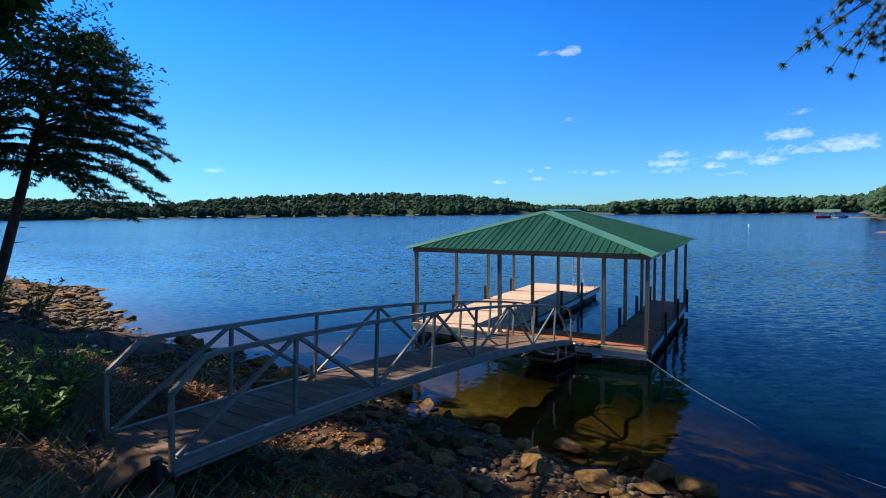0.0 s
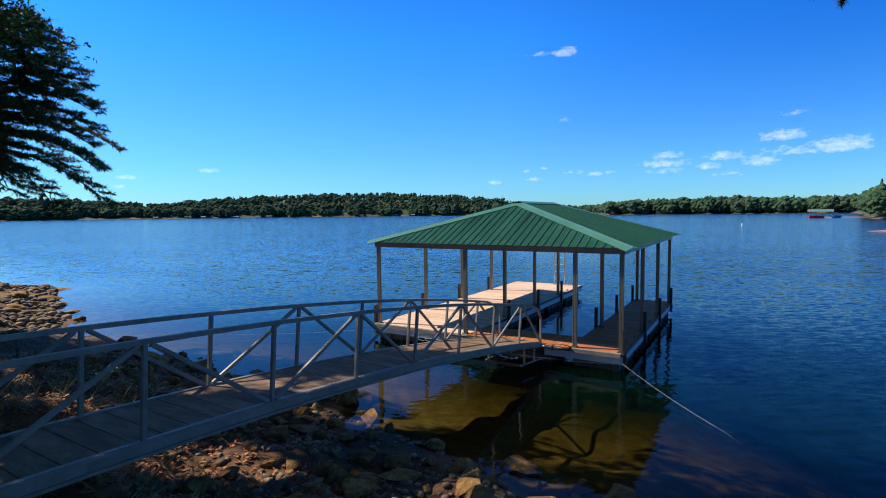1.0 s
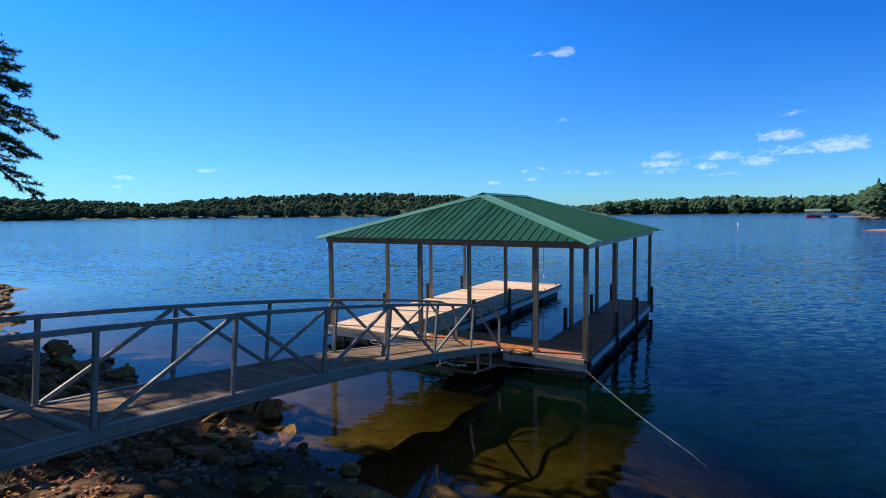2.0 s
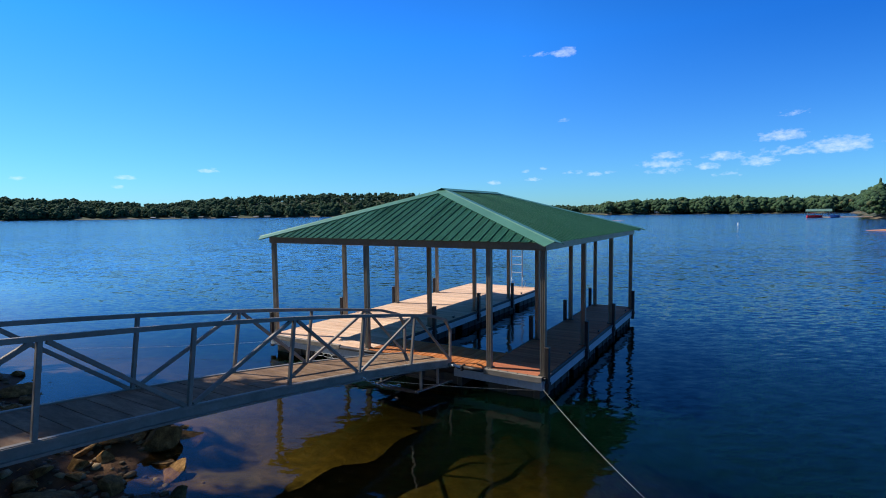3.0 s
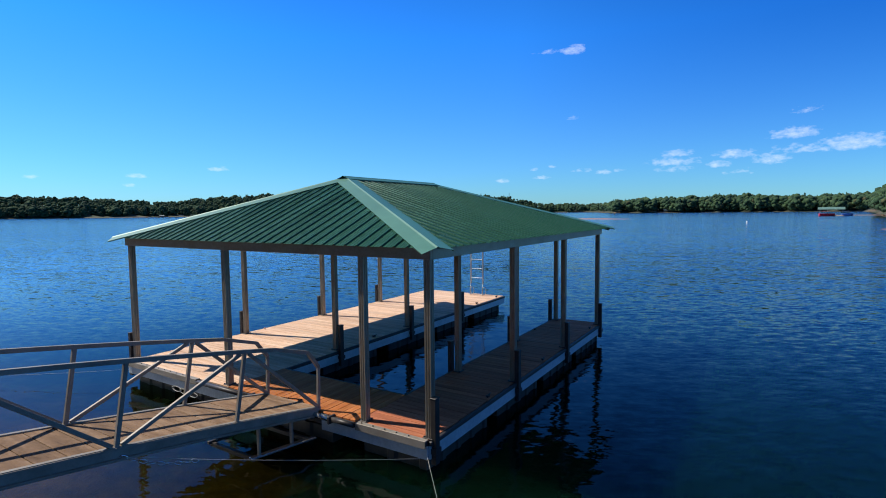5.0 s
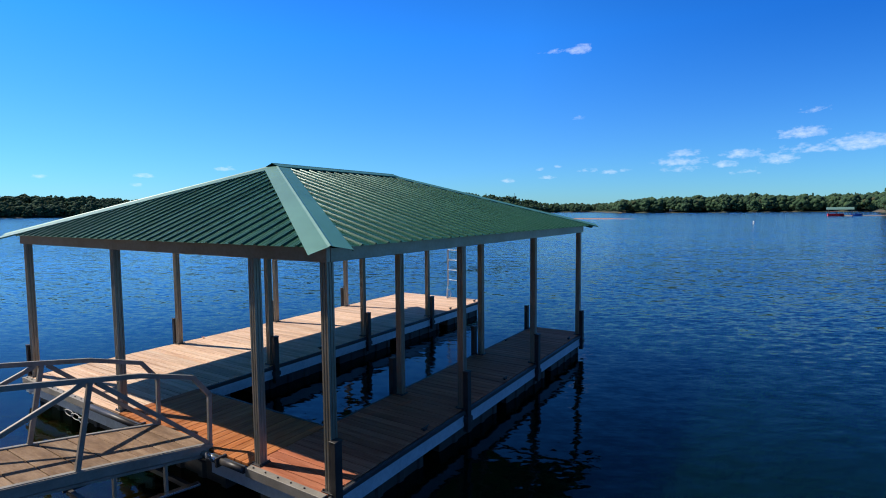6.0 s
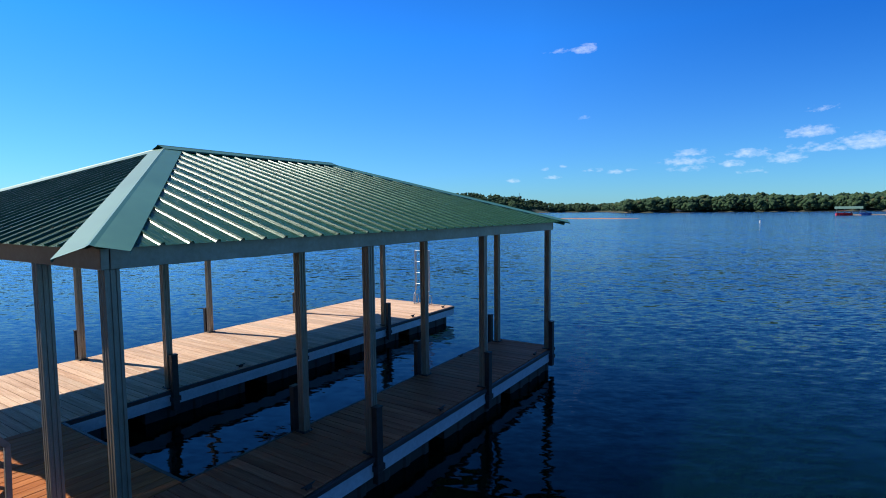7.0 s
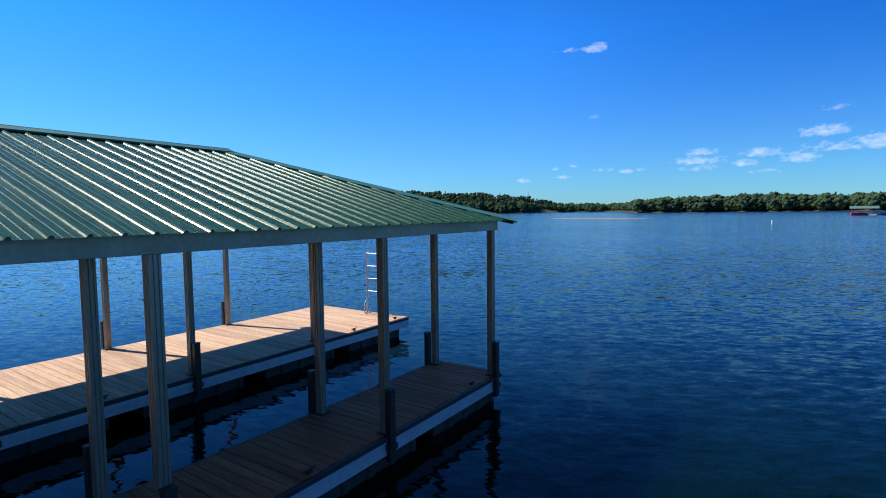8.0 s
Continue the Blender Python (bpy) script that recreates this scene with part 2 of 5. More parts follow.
def ground_material():
    m, t, b = material("shore_ground")
    v = coords(t, (1, 1, 1), False)
    big = texture(t, "Noise", 0.5, v, 6)
    mid = texture(t, "Noise", 3.2, v, 8, 0.7)
    fine = texture(t, "Noise", 22, v, 8, 0.7)
    vor = texture(t, "Voronoi", 5.5, v)
    col = ramp(t, big.outputs[0], [(0.3, (0.075, 0.038, 0.015)), (0.5, (0.15, 0.072, 0.026)), (0.7, (0.24, 0.125, 0.045))])
    col = mix_colour(t, 0.75, col, ramp(t, mid.outputs[0], [(0.3, (0.45, 0.42, 0.4)), (0.65, (1.1, 1.05, 1))]), "MULTIPLY")
    col = mix_colour(t, 0.6, col, ramp(t, vor.outputs["Color"], [(0.1, (0.5, 0.47, 0.42)), (0.9, (1.1, 1.08, 1.0))]), "MULTIPLY")
    geo = t.nodes.new("ShaderNodeNewGeometry")
    sep = t.nodes.new("ShaderNodeSeparateXYZ")
    t.links.new(geo.outputs["Position"], sep.inputs[0])
    # olive silt below the waterline
    silt = math_node(t, "MULTIPLY", math_node(t, "ADD", sep.outputs[2], 0.02), -6.0, clamp=True)
    mud = ramp(t, mid.outputs[0], [(0.3, (0.035, 0.028, 0.009)), (0.5, (0.085, 0.068, 0.020)), (0.7, (0.15, 0.115, 0.038))])
    col = mix_colour(t, silt, col, mud)
    # far land: grass and red clay
    far = math_node(t, "MULTIPLY", math_node(t, "SUBTRACT", sep.outputs[1], 60), 0.05, clamp=True)
    grass = math_node(t, "MULTIPLY", math_node(t, "SUBTRACT", sep.outputs[2], 1.6), 0.8, clamp=True)
    clay = ramp(t, texture(t, "Noise", 0.02, v).outputs[0], [(0.40, (0.04, 0.05, 0.022)), (0.58, (0.08, 0.065, 0.035)), (0.72, (0.26, 0.16, 0.09))])
    lawn = ramp(t, texture(t, "Noise", 0.03, v).outputs[0], [(0.35, (0.018, 0.032, 0.01)), (0.65, (0.04, 0.055, 0.018))])
    col = mix_colour(t, far, col, mix_colour(t, grass, clay, lawn))
    t.links.new(col, b.inputs["Base Color"])
    b.inputs["Roughness"].default_value = 0.92
    hsum = math_node(t, "ADD", math_node(t, "MULTIPLY", mid.outputs[0], 1.0), math_node(t, "MULTIPLY", fine.outputs[0], 0.35))
    bump(t, b, hsum, 0.8, 0.06)
    return m


M_GROUND = ground_material()


def water_material():
    m, t, b = material("lake_water")
    t.nodes.remove(b)
    out = t.nodes["Material Output"]
    v = coords(t, (1.0, 1.0, 1.0), False)
    rot = t.nodes.new("ShaderNodeMapping")
    rot.vector_type = "TEXTURE"
    rot.inputs["Rotation"].default_value = (0, 0, radians(27))
    rot.inputs["Scale"].default_value = (2.1, 1.0, 1.0)
    t.links.new(v, rot.inputs["Vector"])
    n0 = texture(t, "Noise", 1.5, rot.outputs[0], 3, 0.5)
    n1 = texture(t, "Noise", 5.2, rot.outputs[0], 4, 0.6)
    n2 = texture(t, "Noise", 15.0, rot.outputs[0], 3, 0.55)
    gust = texture(t, "Noise", 0.03, rot.outputs[0], 4, 0.55)
    calm = math_node(t, "MULTIPLY_ADD", gust.outputs[0], 3.0, -1.0, clamp=True)
    at = t.nodes.new("ShaderNodeAttribute")
    at.attribute_name = "depth"
    open_w = math_node(t, "MULTIPLY", math_node(t, "SUBTRACT", at.outputs["Fac"], 0.1), 0.9, clamp=True)
    # rougher open water farther out; roughness also stands in for view distance
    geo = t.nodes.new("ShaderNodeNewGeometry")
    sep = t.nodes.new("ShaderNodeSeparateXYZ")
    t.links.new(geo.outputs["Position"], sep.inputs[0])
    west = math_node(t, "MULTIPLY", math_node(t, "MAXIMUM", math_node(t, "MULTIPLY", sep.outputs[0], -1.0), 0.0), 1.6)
    offshore = math_node(t, "MULTIPLY_ADD", math_node(t, "ADD", sep.outputs[1], west), 1 / 55, -0.08, clamp=True)
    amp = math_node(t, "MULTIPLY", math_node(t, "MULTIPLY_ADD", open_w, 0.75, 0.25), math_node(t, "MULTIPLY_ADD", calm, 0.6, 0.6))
    amp = math_node(t, "MULTIPLY", amp, math_node(t, "MULTIPLY_ADD", math_node(t, "POWER", offshore, 0.7), 1.0, 0.2))

    def slopes(noise_node, weight):
        """Signed slopes from a noise's colour, scaled by a number or a socket."""
        c = t.nodes.new("ShaderNodeVectorMath")
        c.operation = "SUBTRACT"
        t.links.new(noise_node.outputs["Color"], c.inputs[0])
        c.inputs[1].default_value = (0.5, 0.5, 0.5)
        k = t.nodes.new("ShaderNodeVectorMath")
        k.operation = "SCALE"
        t.links.new(c.outputs[0], k.inputs[0])
        if isinstance(weight, float):
            k.inputs["Scale"].default_value = weight
        else:
            t.links.new(weight, k.inputs["Scale"])
        return k.outputs[0]

    def add(a, b_):
        n = t.nodes.new("ShaderNodeVectorMath")
        n.operation = "ADD"
        t.links.new(a, n.inputs[0])
        t.links.new(b_, n.inputs[1])
        return n.outputs[0]

    tilt = add(add(slopes(n1, 1.0), slopes(n2, 0.5)), slopes(n0, math_node(t, "MULTIPLY_ADD", offshore, 0.4, 0.15)))

    def facing(scale):
        """The surface's normal, tilted by the ripples."""
        k = t.nodes.new("ShaderNodeVectorMath")
        k.operation = "SCALE"
        t.links.new(tilt, k.inputs[0])
        t.links.new(math_node(t, "MULTIPLY", amp, scale), k.inputs["Scale"])
        f = t.nodes.new("ShaderNodeVectorMath")
        f.operation = "MULTIPLY_ADD"
        t.links.new(k.outputs[0], f.inputs[0])
        f.inputs[1].default_value, f.inputs[2].default_value = (0.8, 1.2, 0), (0, 0, 1)
        n = t.nodes.new("ShaderNodeVectorMath")
        n.operation = "NORMALIZE"
        t.links.new(f.outputs[0], n.inputs[0])
        return n.outputs[0]

    fr = t.nodes.new("ShaderNodeFresnel")
    fr.inputs["IOR"].default_value = 1.333
    t.links.new(facing(0.3), fr.inputs["Normal"])
    # reflection strengthened farther out, to brighten the distant water
    gloss = math_node(t, "MINIMUM", math_node(t, "MULTIPLY", fr.outputs[0], math_node(t, "MULTIPLY_ADD", math_node(t, "POWER", offshore, 0.7), 0.72, 0.86)), 0.92)
    gl = t.nodes.new("ShaderNodeBsdfGlossy")
    gl.distribution = "BECKMANN"
    t.links.new(math_node(t, "MULTIPLY_ADD", math_node(t, "POWER", offshore, 0.6), 0.10, 0.03), gl.inputs["Roughness"])
    t.links.new(facing(1.0), gl.inputs["Normal"])
    clear = t.nodes.new("ShaderNodeBsdfTransparent")
    tint = ramp(t, math_node(t, "MULTIPLY", at.outputs["Fac"], 0.4, clamp=True), [(0, (0.86, 0.82, 0.64)), (0.12, (0.66, 0.58, 0.31)), (0.3, (0.46, 0.44, 0.16)), (0.5, (0.28, 0.33, 0.10)), (0.8, (0.14, 0.21, 0.09)), (1, (0.06, 0.12, 0.07))])
    t.links.new(tint, clear.inputs["Color"])
    # light scattered back from below, spread sideways by the depth of the water
    body = t.nodes.new("ShaderNodeSubsurfaceScattering")
    body.falloff = "BURLEY"
    body.inputs["Color"].default_value = (0.0008, 0.0066, 0.0036, 1)
    body.inputs["Scale"].default_value = 1.0
    body.inputs["Radius"].default_value = (1.6, 1.6, 1.6)
    murk = math_node(t, "MULTIPLY", math_node(t, "SUBTRACT", at.outputs["Fac"], 0.25), 1.15, clamp=True)
    under = t.nodes.new("ShaderNodeMixShader")
    t.links.new(murk, under.inputs[0])
    t.links.new(clear.outputs[0], under.inputs[1])
    t.links.new(body.outputs[0], under.inputs[2])
    top = t.nodes.new("ShaderNodeMixShader")
    t.links.new(gloss, top.inputs[0])
    t.links.new(under.outputs[0], top.inputs[1])
    t.links.new(gl.outputs[0], top.inputs[2])
    t.links.new(top.outputs[0], out.inputs[0])
    return m


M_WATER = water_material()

# ---- mesh helpers ----


def part(name, bm, mat, parent=None, label="", smooth=False):
    me = bpy.data.meshes.new(name)
    bm.to_mesh(me)
    bm.free()
    if smooth:
        me.polygons.foreach_set("use_smooth", [True] * len(me.polygons))
    me.materials.append(mat)
    ob = new(name, me)
    ob.parent = parent
    if label:
        tagged(ob, label)
    return ob


def shared(name, mesh, parent, m):
    ob = new(name, mesh)
    ob.parent = parent
    ob.matrix_local = m
    return ob


def thing(name, label, category, at=(0, 0, 0), group="", kind=""):
    ob = new(name)
    ob.location = at
    ob.empty_display_size = 0.2
    bpy.context.view_layer.update()
    return tagged(ob, label, category, group, kind)


def box(bm, lo, hi, bevel=0.0):
    lo, hi = Vector(lo), Vector(hi)
    r = bmesh.ops.create_cube(bm, size=1, matrix=Matrix.Translation((lo + hi) / 2) @ Matrix.Diagonal((*(hi - lo), 1)))
    if bevel:
        edges = {e for v in r["verts"] for e in v.link_edges}
        bmesh.ops.bevel(bm, geom=list(edges), offset=bevel, segments=1, affect="EDGES")
    return bm


def bar(bm, p, q, w, h, up=(0, 0, 1), bevel=0.0):
    """A rectangular tube from p to q, w across and h along up."""
    p, q, up = Vector(p), Vector(q), Vector(up)
    y = (q - p).normalized()
    x = y.cross(up).normalized()
    z = x.cross(y)
    m = Matrix((x, y, z)).transposed().to_4x4()
    m.translation = (p + q) / 2
    r = bmesh.ops.create_cube(bm, size=1, matrix=m @ Matrix.Diagonal((w, (q - p).length, h, 1)))
    if bevel:
        edges = {e for v in r["verts"] for e in v.link_edges}
        bmesh.ops.bevel(bm, geom=list(edges), offset=bevel, segments=1, affect="EDGES")
    return bm


def tube(bm, pts, radii, n=8, cap=True):
    """A round tube along points; radii one number or one a point."""
    pts = [Vector(p) for p in pts]
    if isinstance(radii, (int, float)):
        radii = [radii] * len(pts)
    rings = []
    side = Vector((0.31, 0.77, 0.55))
    for i, p in enumerate(pts):
        d = (pts[min(i + 1, len(pts) - 1)] - pts[max(i - 1, 0)]).normalized()
        x = d.cross(side)
        x = x.normalized() if x.length > 1e-3 else d.orthogonal().normalized()
        y = d.cross(x)
        rings.append([bm.verts.new(p + radii[i] * (math.cos(a) * x + math.sin(a) * y)) for a in [2 * math.pi * k / n for k in range(n)]])
    for a, b in zip(rings, rings[1:]):
        for k in range(n):
            bm.faces.new((a[k], a[(k + 1) % n], b[(k + 1) % n], b[k]))
    if cap:
        bm.faces.new(rings[0][::-1])
        bm.faces.new(rings[-1])
    return bm


def fresh():
    return bmesh.new()


def mesh_arrays(name, verts, faces, mat, smooth=False):
    me = bpy.data.meshes.new(name)
    me.from_pydata(verts, [], faces)
    me.materials.append(mat)
    if smooth:
        me.polygons.foreach_set("use_smooth", [True] * len(me.polygons))
    me.update()
    return me

# ---- ground and water ----


SHORE_X = [-400, -60, -31, -25, -17, -9.6, -3, 2.5, 4, 6.5, 9, 12, 20, 40, 90, 400]
SHORE_Y = [60, 6, -1.2, 0.3, -2.9, -5.0, -5.3, -5.0, -6.0, -6.8, -6.5, -7.4, -10, -16, -20, 10]
# far shore, by bearing in degrees (clockwise from +y) from the near bank: distance and crest of the bare hill
FAR_AZ = [-110, -80, -72, -66, -60, -54, -46, -38, -30, -25, -21, -16, -13.5, -8, -2, 3, 7.6, 8.7, 25, 60]
FAR_D = [900, 1150, 1250, 1280, 1350, 1380, 1400, 1400, 1380, 1420, 1900, 1900, 900, 900, 900, 900, 850, 300, 280, 280]
FAR_H = [30, 28, 30, 27, 19, 39, 50, 54, 44, 33, 17, 12, 2, 8, 10, 5, 5, 2, 3, 6]


def heights(x, y):
    s = np.interp(x, SHORE_X, SHORE_Y) + 0.35 * np.sin(x * 1.3) * np.exp(-((x) / 40) ** 2) + 0.2 * np.sin(x * 2.9 + 1)
    d = s - y
    wob = 0.10 * np.sin(x * 1.7 + 0.6 * y) * np.sin(y * 1.9 - 0.4 * x) + 0.06 * np.sin(x * 4.1 + 1.3) * np.sin(y * 3.7 + 0.5)
    land = np.where(d < 9, 0.13 * d + 0.022 * d * d, 2.95 + 0.2 * (d - 9))
    land = np.minimum(land, 9) + wob * np.clip(d, 0, 1.5)
    bed = np.maximum(-0.05 + (0.14 + 0.12 * np.clip((x - 9) / 4, 0, 1)) * d + 0.16 * np.minimum(d + 7.5, 0), -6) + 0.4 * wob * np.clip(-d, 0, 1.5)
    z = np.where(d > 0, land, bed)
    # far shore
    r = np.hypot(x - 11, y + 8)
    az = np.degrees(np.arctan2(x - 11, y + 8))
    fd, fh = np.interp(az, FAR_AZ, FAR_D), np.interp(az, FAR_AZ, FAR_H)
    fr = r - fd - 14 * np.sin(az * 1.9) - 7 * np.sin(az * 5.3)
    rise = np.where(fr < 0, np.maximum(fr * 0.05, -6), np.minimum(fr * 0.08, 2.2) + fh * (1 - np.exp(-np.maximum(fr - 12, 0) / 70)) + 1.5 * np.sin(az * 2.7) * np.clip(fr / 200, 0, 1))
    far = (r > 200) & (np.abs(az) < 112)
    return np.where(far, np.maximum(rise, -6), z), d


def axis(stops):
    """Coordinates with a step of their own on each stretch."""
    out = []
    for a, b, step in stops:
        out += list(np.arange(a, b, step))
    return np.array(out + [stops[-1][1]])


def sheet(name, xs, ys, zfun):
    X, Y = np.meshgrid(xs, ys)
    Z = zfun(X, Y)
    n, m = X.shape
    me = bpy.data.meshes.new(name)
    co = np.stack([X, Y, Z], -1).reshape(-1, 3)
    idx = np.arange(n * m).reshape(n, m)
    quads = np.stack([idx[:-1, :-1], idx[:-1, 1:], idx[1:, 1:], idx[1:, :-1]], -1).reshape(-1, 4)
    me.vertices.add(len(co))
    me.vertices.foreach_set("co", co.ravel())
    me.loops.add(quads.size)
    me.loops.foreach_set("vertex_index", quads.ravel())
    me.polygons.add(len(quads))
    me.polygons.foreach_set("loop_start", np.arange(0, quads.size, 4))
    me.polygons.foreach_set("use_smooth", [True] * len(quads))
    me.update()
    return me, X, Y


XS = axis([(-3000, -400, 65), (-400, -60, 20), (-60, -34, 2), (-34, -6, 0.5), (-6, 16, 0.25), (16, 40, 1.5), (40, 400, 20), (400, 3000, 65)])
YS = axis([(-600, -40, 40), (-40, -20, 1.5), (-20, 4, 0.25), (4, 20, 1.0), (20, 200, 15), (200, 2600, 30)])
g_me, _, _ = sheet("ground", XS, YS, lambda x, y: heights(x, y)[0])
g_me.materials.append(M_GROUND)
tagged(new("ground", g_me), "brown stony lake bank running down under the water", "ground", kind="structure")

WX = axis([(-3000, -400, 130), (-400, -40, 30), (-40, 40, 0.8), (40, 400, 30), (400, 3000, 130)])
WY = axis([(-40, 12, 0.8), (12, 60, 6), (60, 2600, 60)])
w_me, WGX, WGY = sheet("water", WX, WY, lambda x, y: 0 * x)
dep = np.maximum(-heights(WGX, WGY)[0], 0).ravel()
w_me.attributes.new("depth", "FLOAT", "POINT").data.foreach_set("value", dep)
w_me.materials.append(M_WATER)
tagged(new("water", w_me), "rippled deep blue lake water, clear and amber at the bank", "water", kind="structure")

# ---- the boat dock ----
PX, PY = (-0.235, 3.04, 6.385, 7.59), (-0.247, 2.61, 5.47, 8.33)
DECK = 0.5
L0, L1, S1, R1 = -0.33, 3.13, 6.28, 7.62   # left finger, slip, right finger in x
F0, F1, LE, RE = -0.36, 0.95, 11.62, 8.56  # front edge, slip head, ends of the fingers in y
EAVE, RIDGE = 3.235, 4.47
RX0, RX1, RY0, RY1 = -0.43, 7.83, -0.44, 8.62
RRUN = 2.81
dock = thing("boat_dock", "floating boat dock with wooden deck and green metal hip roof", "boat dock", (0, 0, 0))


def plank_mesh(name, length, width, thick, mat, along):
    bm = fresh()
    a, b = length / 2, width / 2 - 0.004
    if along == "x":
        box(bm, (-a, -b, -thick), (a, b, 0), 0.004)
    else:
        box(bm, (-b, -a, -thick), (b, a, 0), 0.004)
    me = bpy.data.meshes.new(name)
    bm.to_mesh(me)
    bm.free()
    me.materials.append(mat)
    return me


def planks(parent, x0, x1, y0, y1, width, mat, along, z=DECK, rng=random.Random(3)):
    """A run of boards filling a rectangle, each with small play of its own."""
    span = (y1 - y0) if along == "x" else (x1 - x0)
    n = round(span / width)
    w = span / n
    me = plank_mesh("plank", (x1 - x0) if along == "x" else (y1 - y0), w, 0.035, mat, along)
    for i in range(n):
        c = ((x0 + x1) / 2 + rng.uniform(-.006, .006), y0 + (i + 0.5) * w) if along == "x" else (x0 + (i + 0.5) * w, (y0 + y1) / 2 + rng.uniform(-.006, .006))
        shared("plank", me, parent, pose(c[0], c[1], z + rng.uniform(-.002, .002), rng.uniform(-.3, .3) if along == "x" else 0, 0, rng.uniform(-.1, .1)))


def build_dock_frame():
    # fascia, rub strip and edge angle along every side
    runs = [((L0, F0), (4.12, F0)), ((5.58, F0), (R1, F0)), ((R1, F0), (R1, RE)), ((R1, RE), (S1, RE)), ((S1, RE), (S1, F1)), ((S1, F1), (L1, F1)), ((L1, F1), (L1, LE)), ((L1, LE), (L0, LE)), ((L0, LE), (L0, F0))]
    for (ax, ay), (bx, by) in runs:
        d = Vector((bx - ax, by - ay, 0)).normalized()
        o = Vector((d.y, -d.x, 0))
        a, b = Vector((ax, ay, 0)), Vector((bx, by, 0))
        part("fascia", bar(fresh(), a + o * 0.018 + Vector((0, 0, 0.325)), b + o * 0.018 + Vector((0, 0, 0.325)), 0.03, 0.19), M_FASCIA, dock, "pale blue-grey metal fascia")
        part("rub_strip", bar(fresh(), a + o * 0.035 + Vector((0, 0, 0.456)), b + o * 0.035 + Vector((0, 0, 0.456)), 0.06, 0.07, bevel=0.012), M_RUB, dock, "black rubber rub strip")
    # inner steel frame under the boards
    for x0, x1, y0, y1 in ((L0, L1, F0, LE), (S1, R1, F0, RE), (L1, S1, F0, F1)):
        bm = fresh()
        for k in range(4):
            x = x0 + 0.06 + (x1 - x0 - 0.12) * k / 3
            bar(bm, (x, y0 + 0.03, 0.37), (x, y1 - 0.03, 0.37), 0.05, 0.18)
        n = int((y1 - y0) / 1.2) + 1
        for k in range(n + 1):
            y = y0 + 0.05 + (y1 - y0 - 0.1) * k / n
            bar(bm, (x0 + 0.04, y, 0.36), (x1 - 0.04, y, 0.36), 0.05, 0.14)
        part("frame", bm, M_PILE, dock, "dark steel deck frame")
    # ribbed floats
    def float_box(x0, x1, y0, y1):
        """A moulded box whose outline steps in and out between ribs."""
        bm = fresh()
        ring = []

        def side(p, q, out):
            n = max(2, int((Vector(q) - Vector(p)).length / 0.42))
            p, q, out = Vector(p), Vector(q), Vector(out)
            for k in range(n):
                a, b = p.lerp(q, (k + 0.08) / n), p.lerp(q, (k + 0.72) / n)
                c, d = p.lerp(q, (k + 0.78) / n), p.lerp(q, (k + 0.98) / n)
                ring.extend([a, b, c + out * 0.03, d + out * 0.03])
        side((x0, y0), (x1, y0), (0, -1))
        side((x1, y0), (x1, y1), (1, 0))
        side((x1, y1), (x0, y1), (0, 1))
        side((x0, y1), (x0, y0), (-1, 0))
        lo = [bm.verts.new((p.x, p.y, -0.32)) for p in ring]
        hi = [bm.verts.new((p.x, p.y, 0.225)) for p in ring]
        for k in range(len(ring)):
            bm.faces.new((lo[k], lo[(k + 1) % len(ring)], hi[(k + 1) % len(ring)], hi[k]))
        bm.faces.new(hi)
        bm.faces.new(lo[::-1])
        part("float", bm, M_FLOAT, dock, "black plastic float box")
    for k in range(5):
        y = F0 + 0.15 + k * 2.42
        float_box(L0 + 0.08, L0 + 1.5, y, y + 1.85)
        float_box(L1 - 1.5, L1 - 0.08, y, y + 1.85)
    for k in range(4):
        y = F0 + 0.12 + k * 2.3
        float_box(S1 + 0.08, R1 - 0.08, y, y + 1.8)
    float_box(L1 + 0.5, L1 + 2.6, F0 + 0.1, F1 - 0.1)


def post_mesh():
    """Square extrusion with two grooves on each face."""
    r, g = 0.052, 0.008
    prof = []
    for q in range(4):
        for u, dep_ in ((-r, 0), (-0.030, 0), (-0.026, g), (-0.014, g), (-0.010, 0), (0.010, 0), (0.014, g), (0.026, g), (0.030, 0)):
            x, y = u, -(r - dep_)
            for _ in range(q):
                x, y = -y, x
            prof.append((x, y))
    n = len(prof)
    vs = [(x, y, 0) for x, y in prof] + [(x, y, 1) for x, y in prof]
    fs = [(i, (i + 1) % n, n + (i + 1) % n, n + i) for i in range(n)] + [tuple(range(n))[::-1], tuple(range(n, 2 * n))]
    return mesh_arrays("post", vs, fs, M_POST)


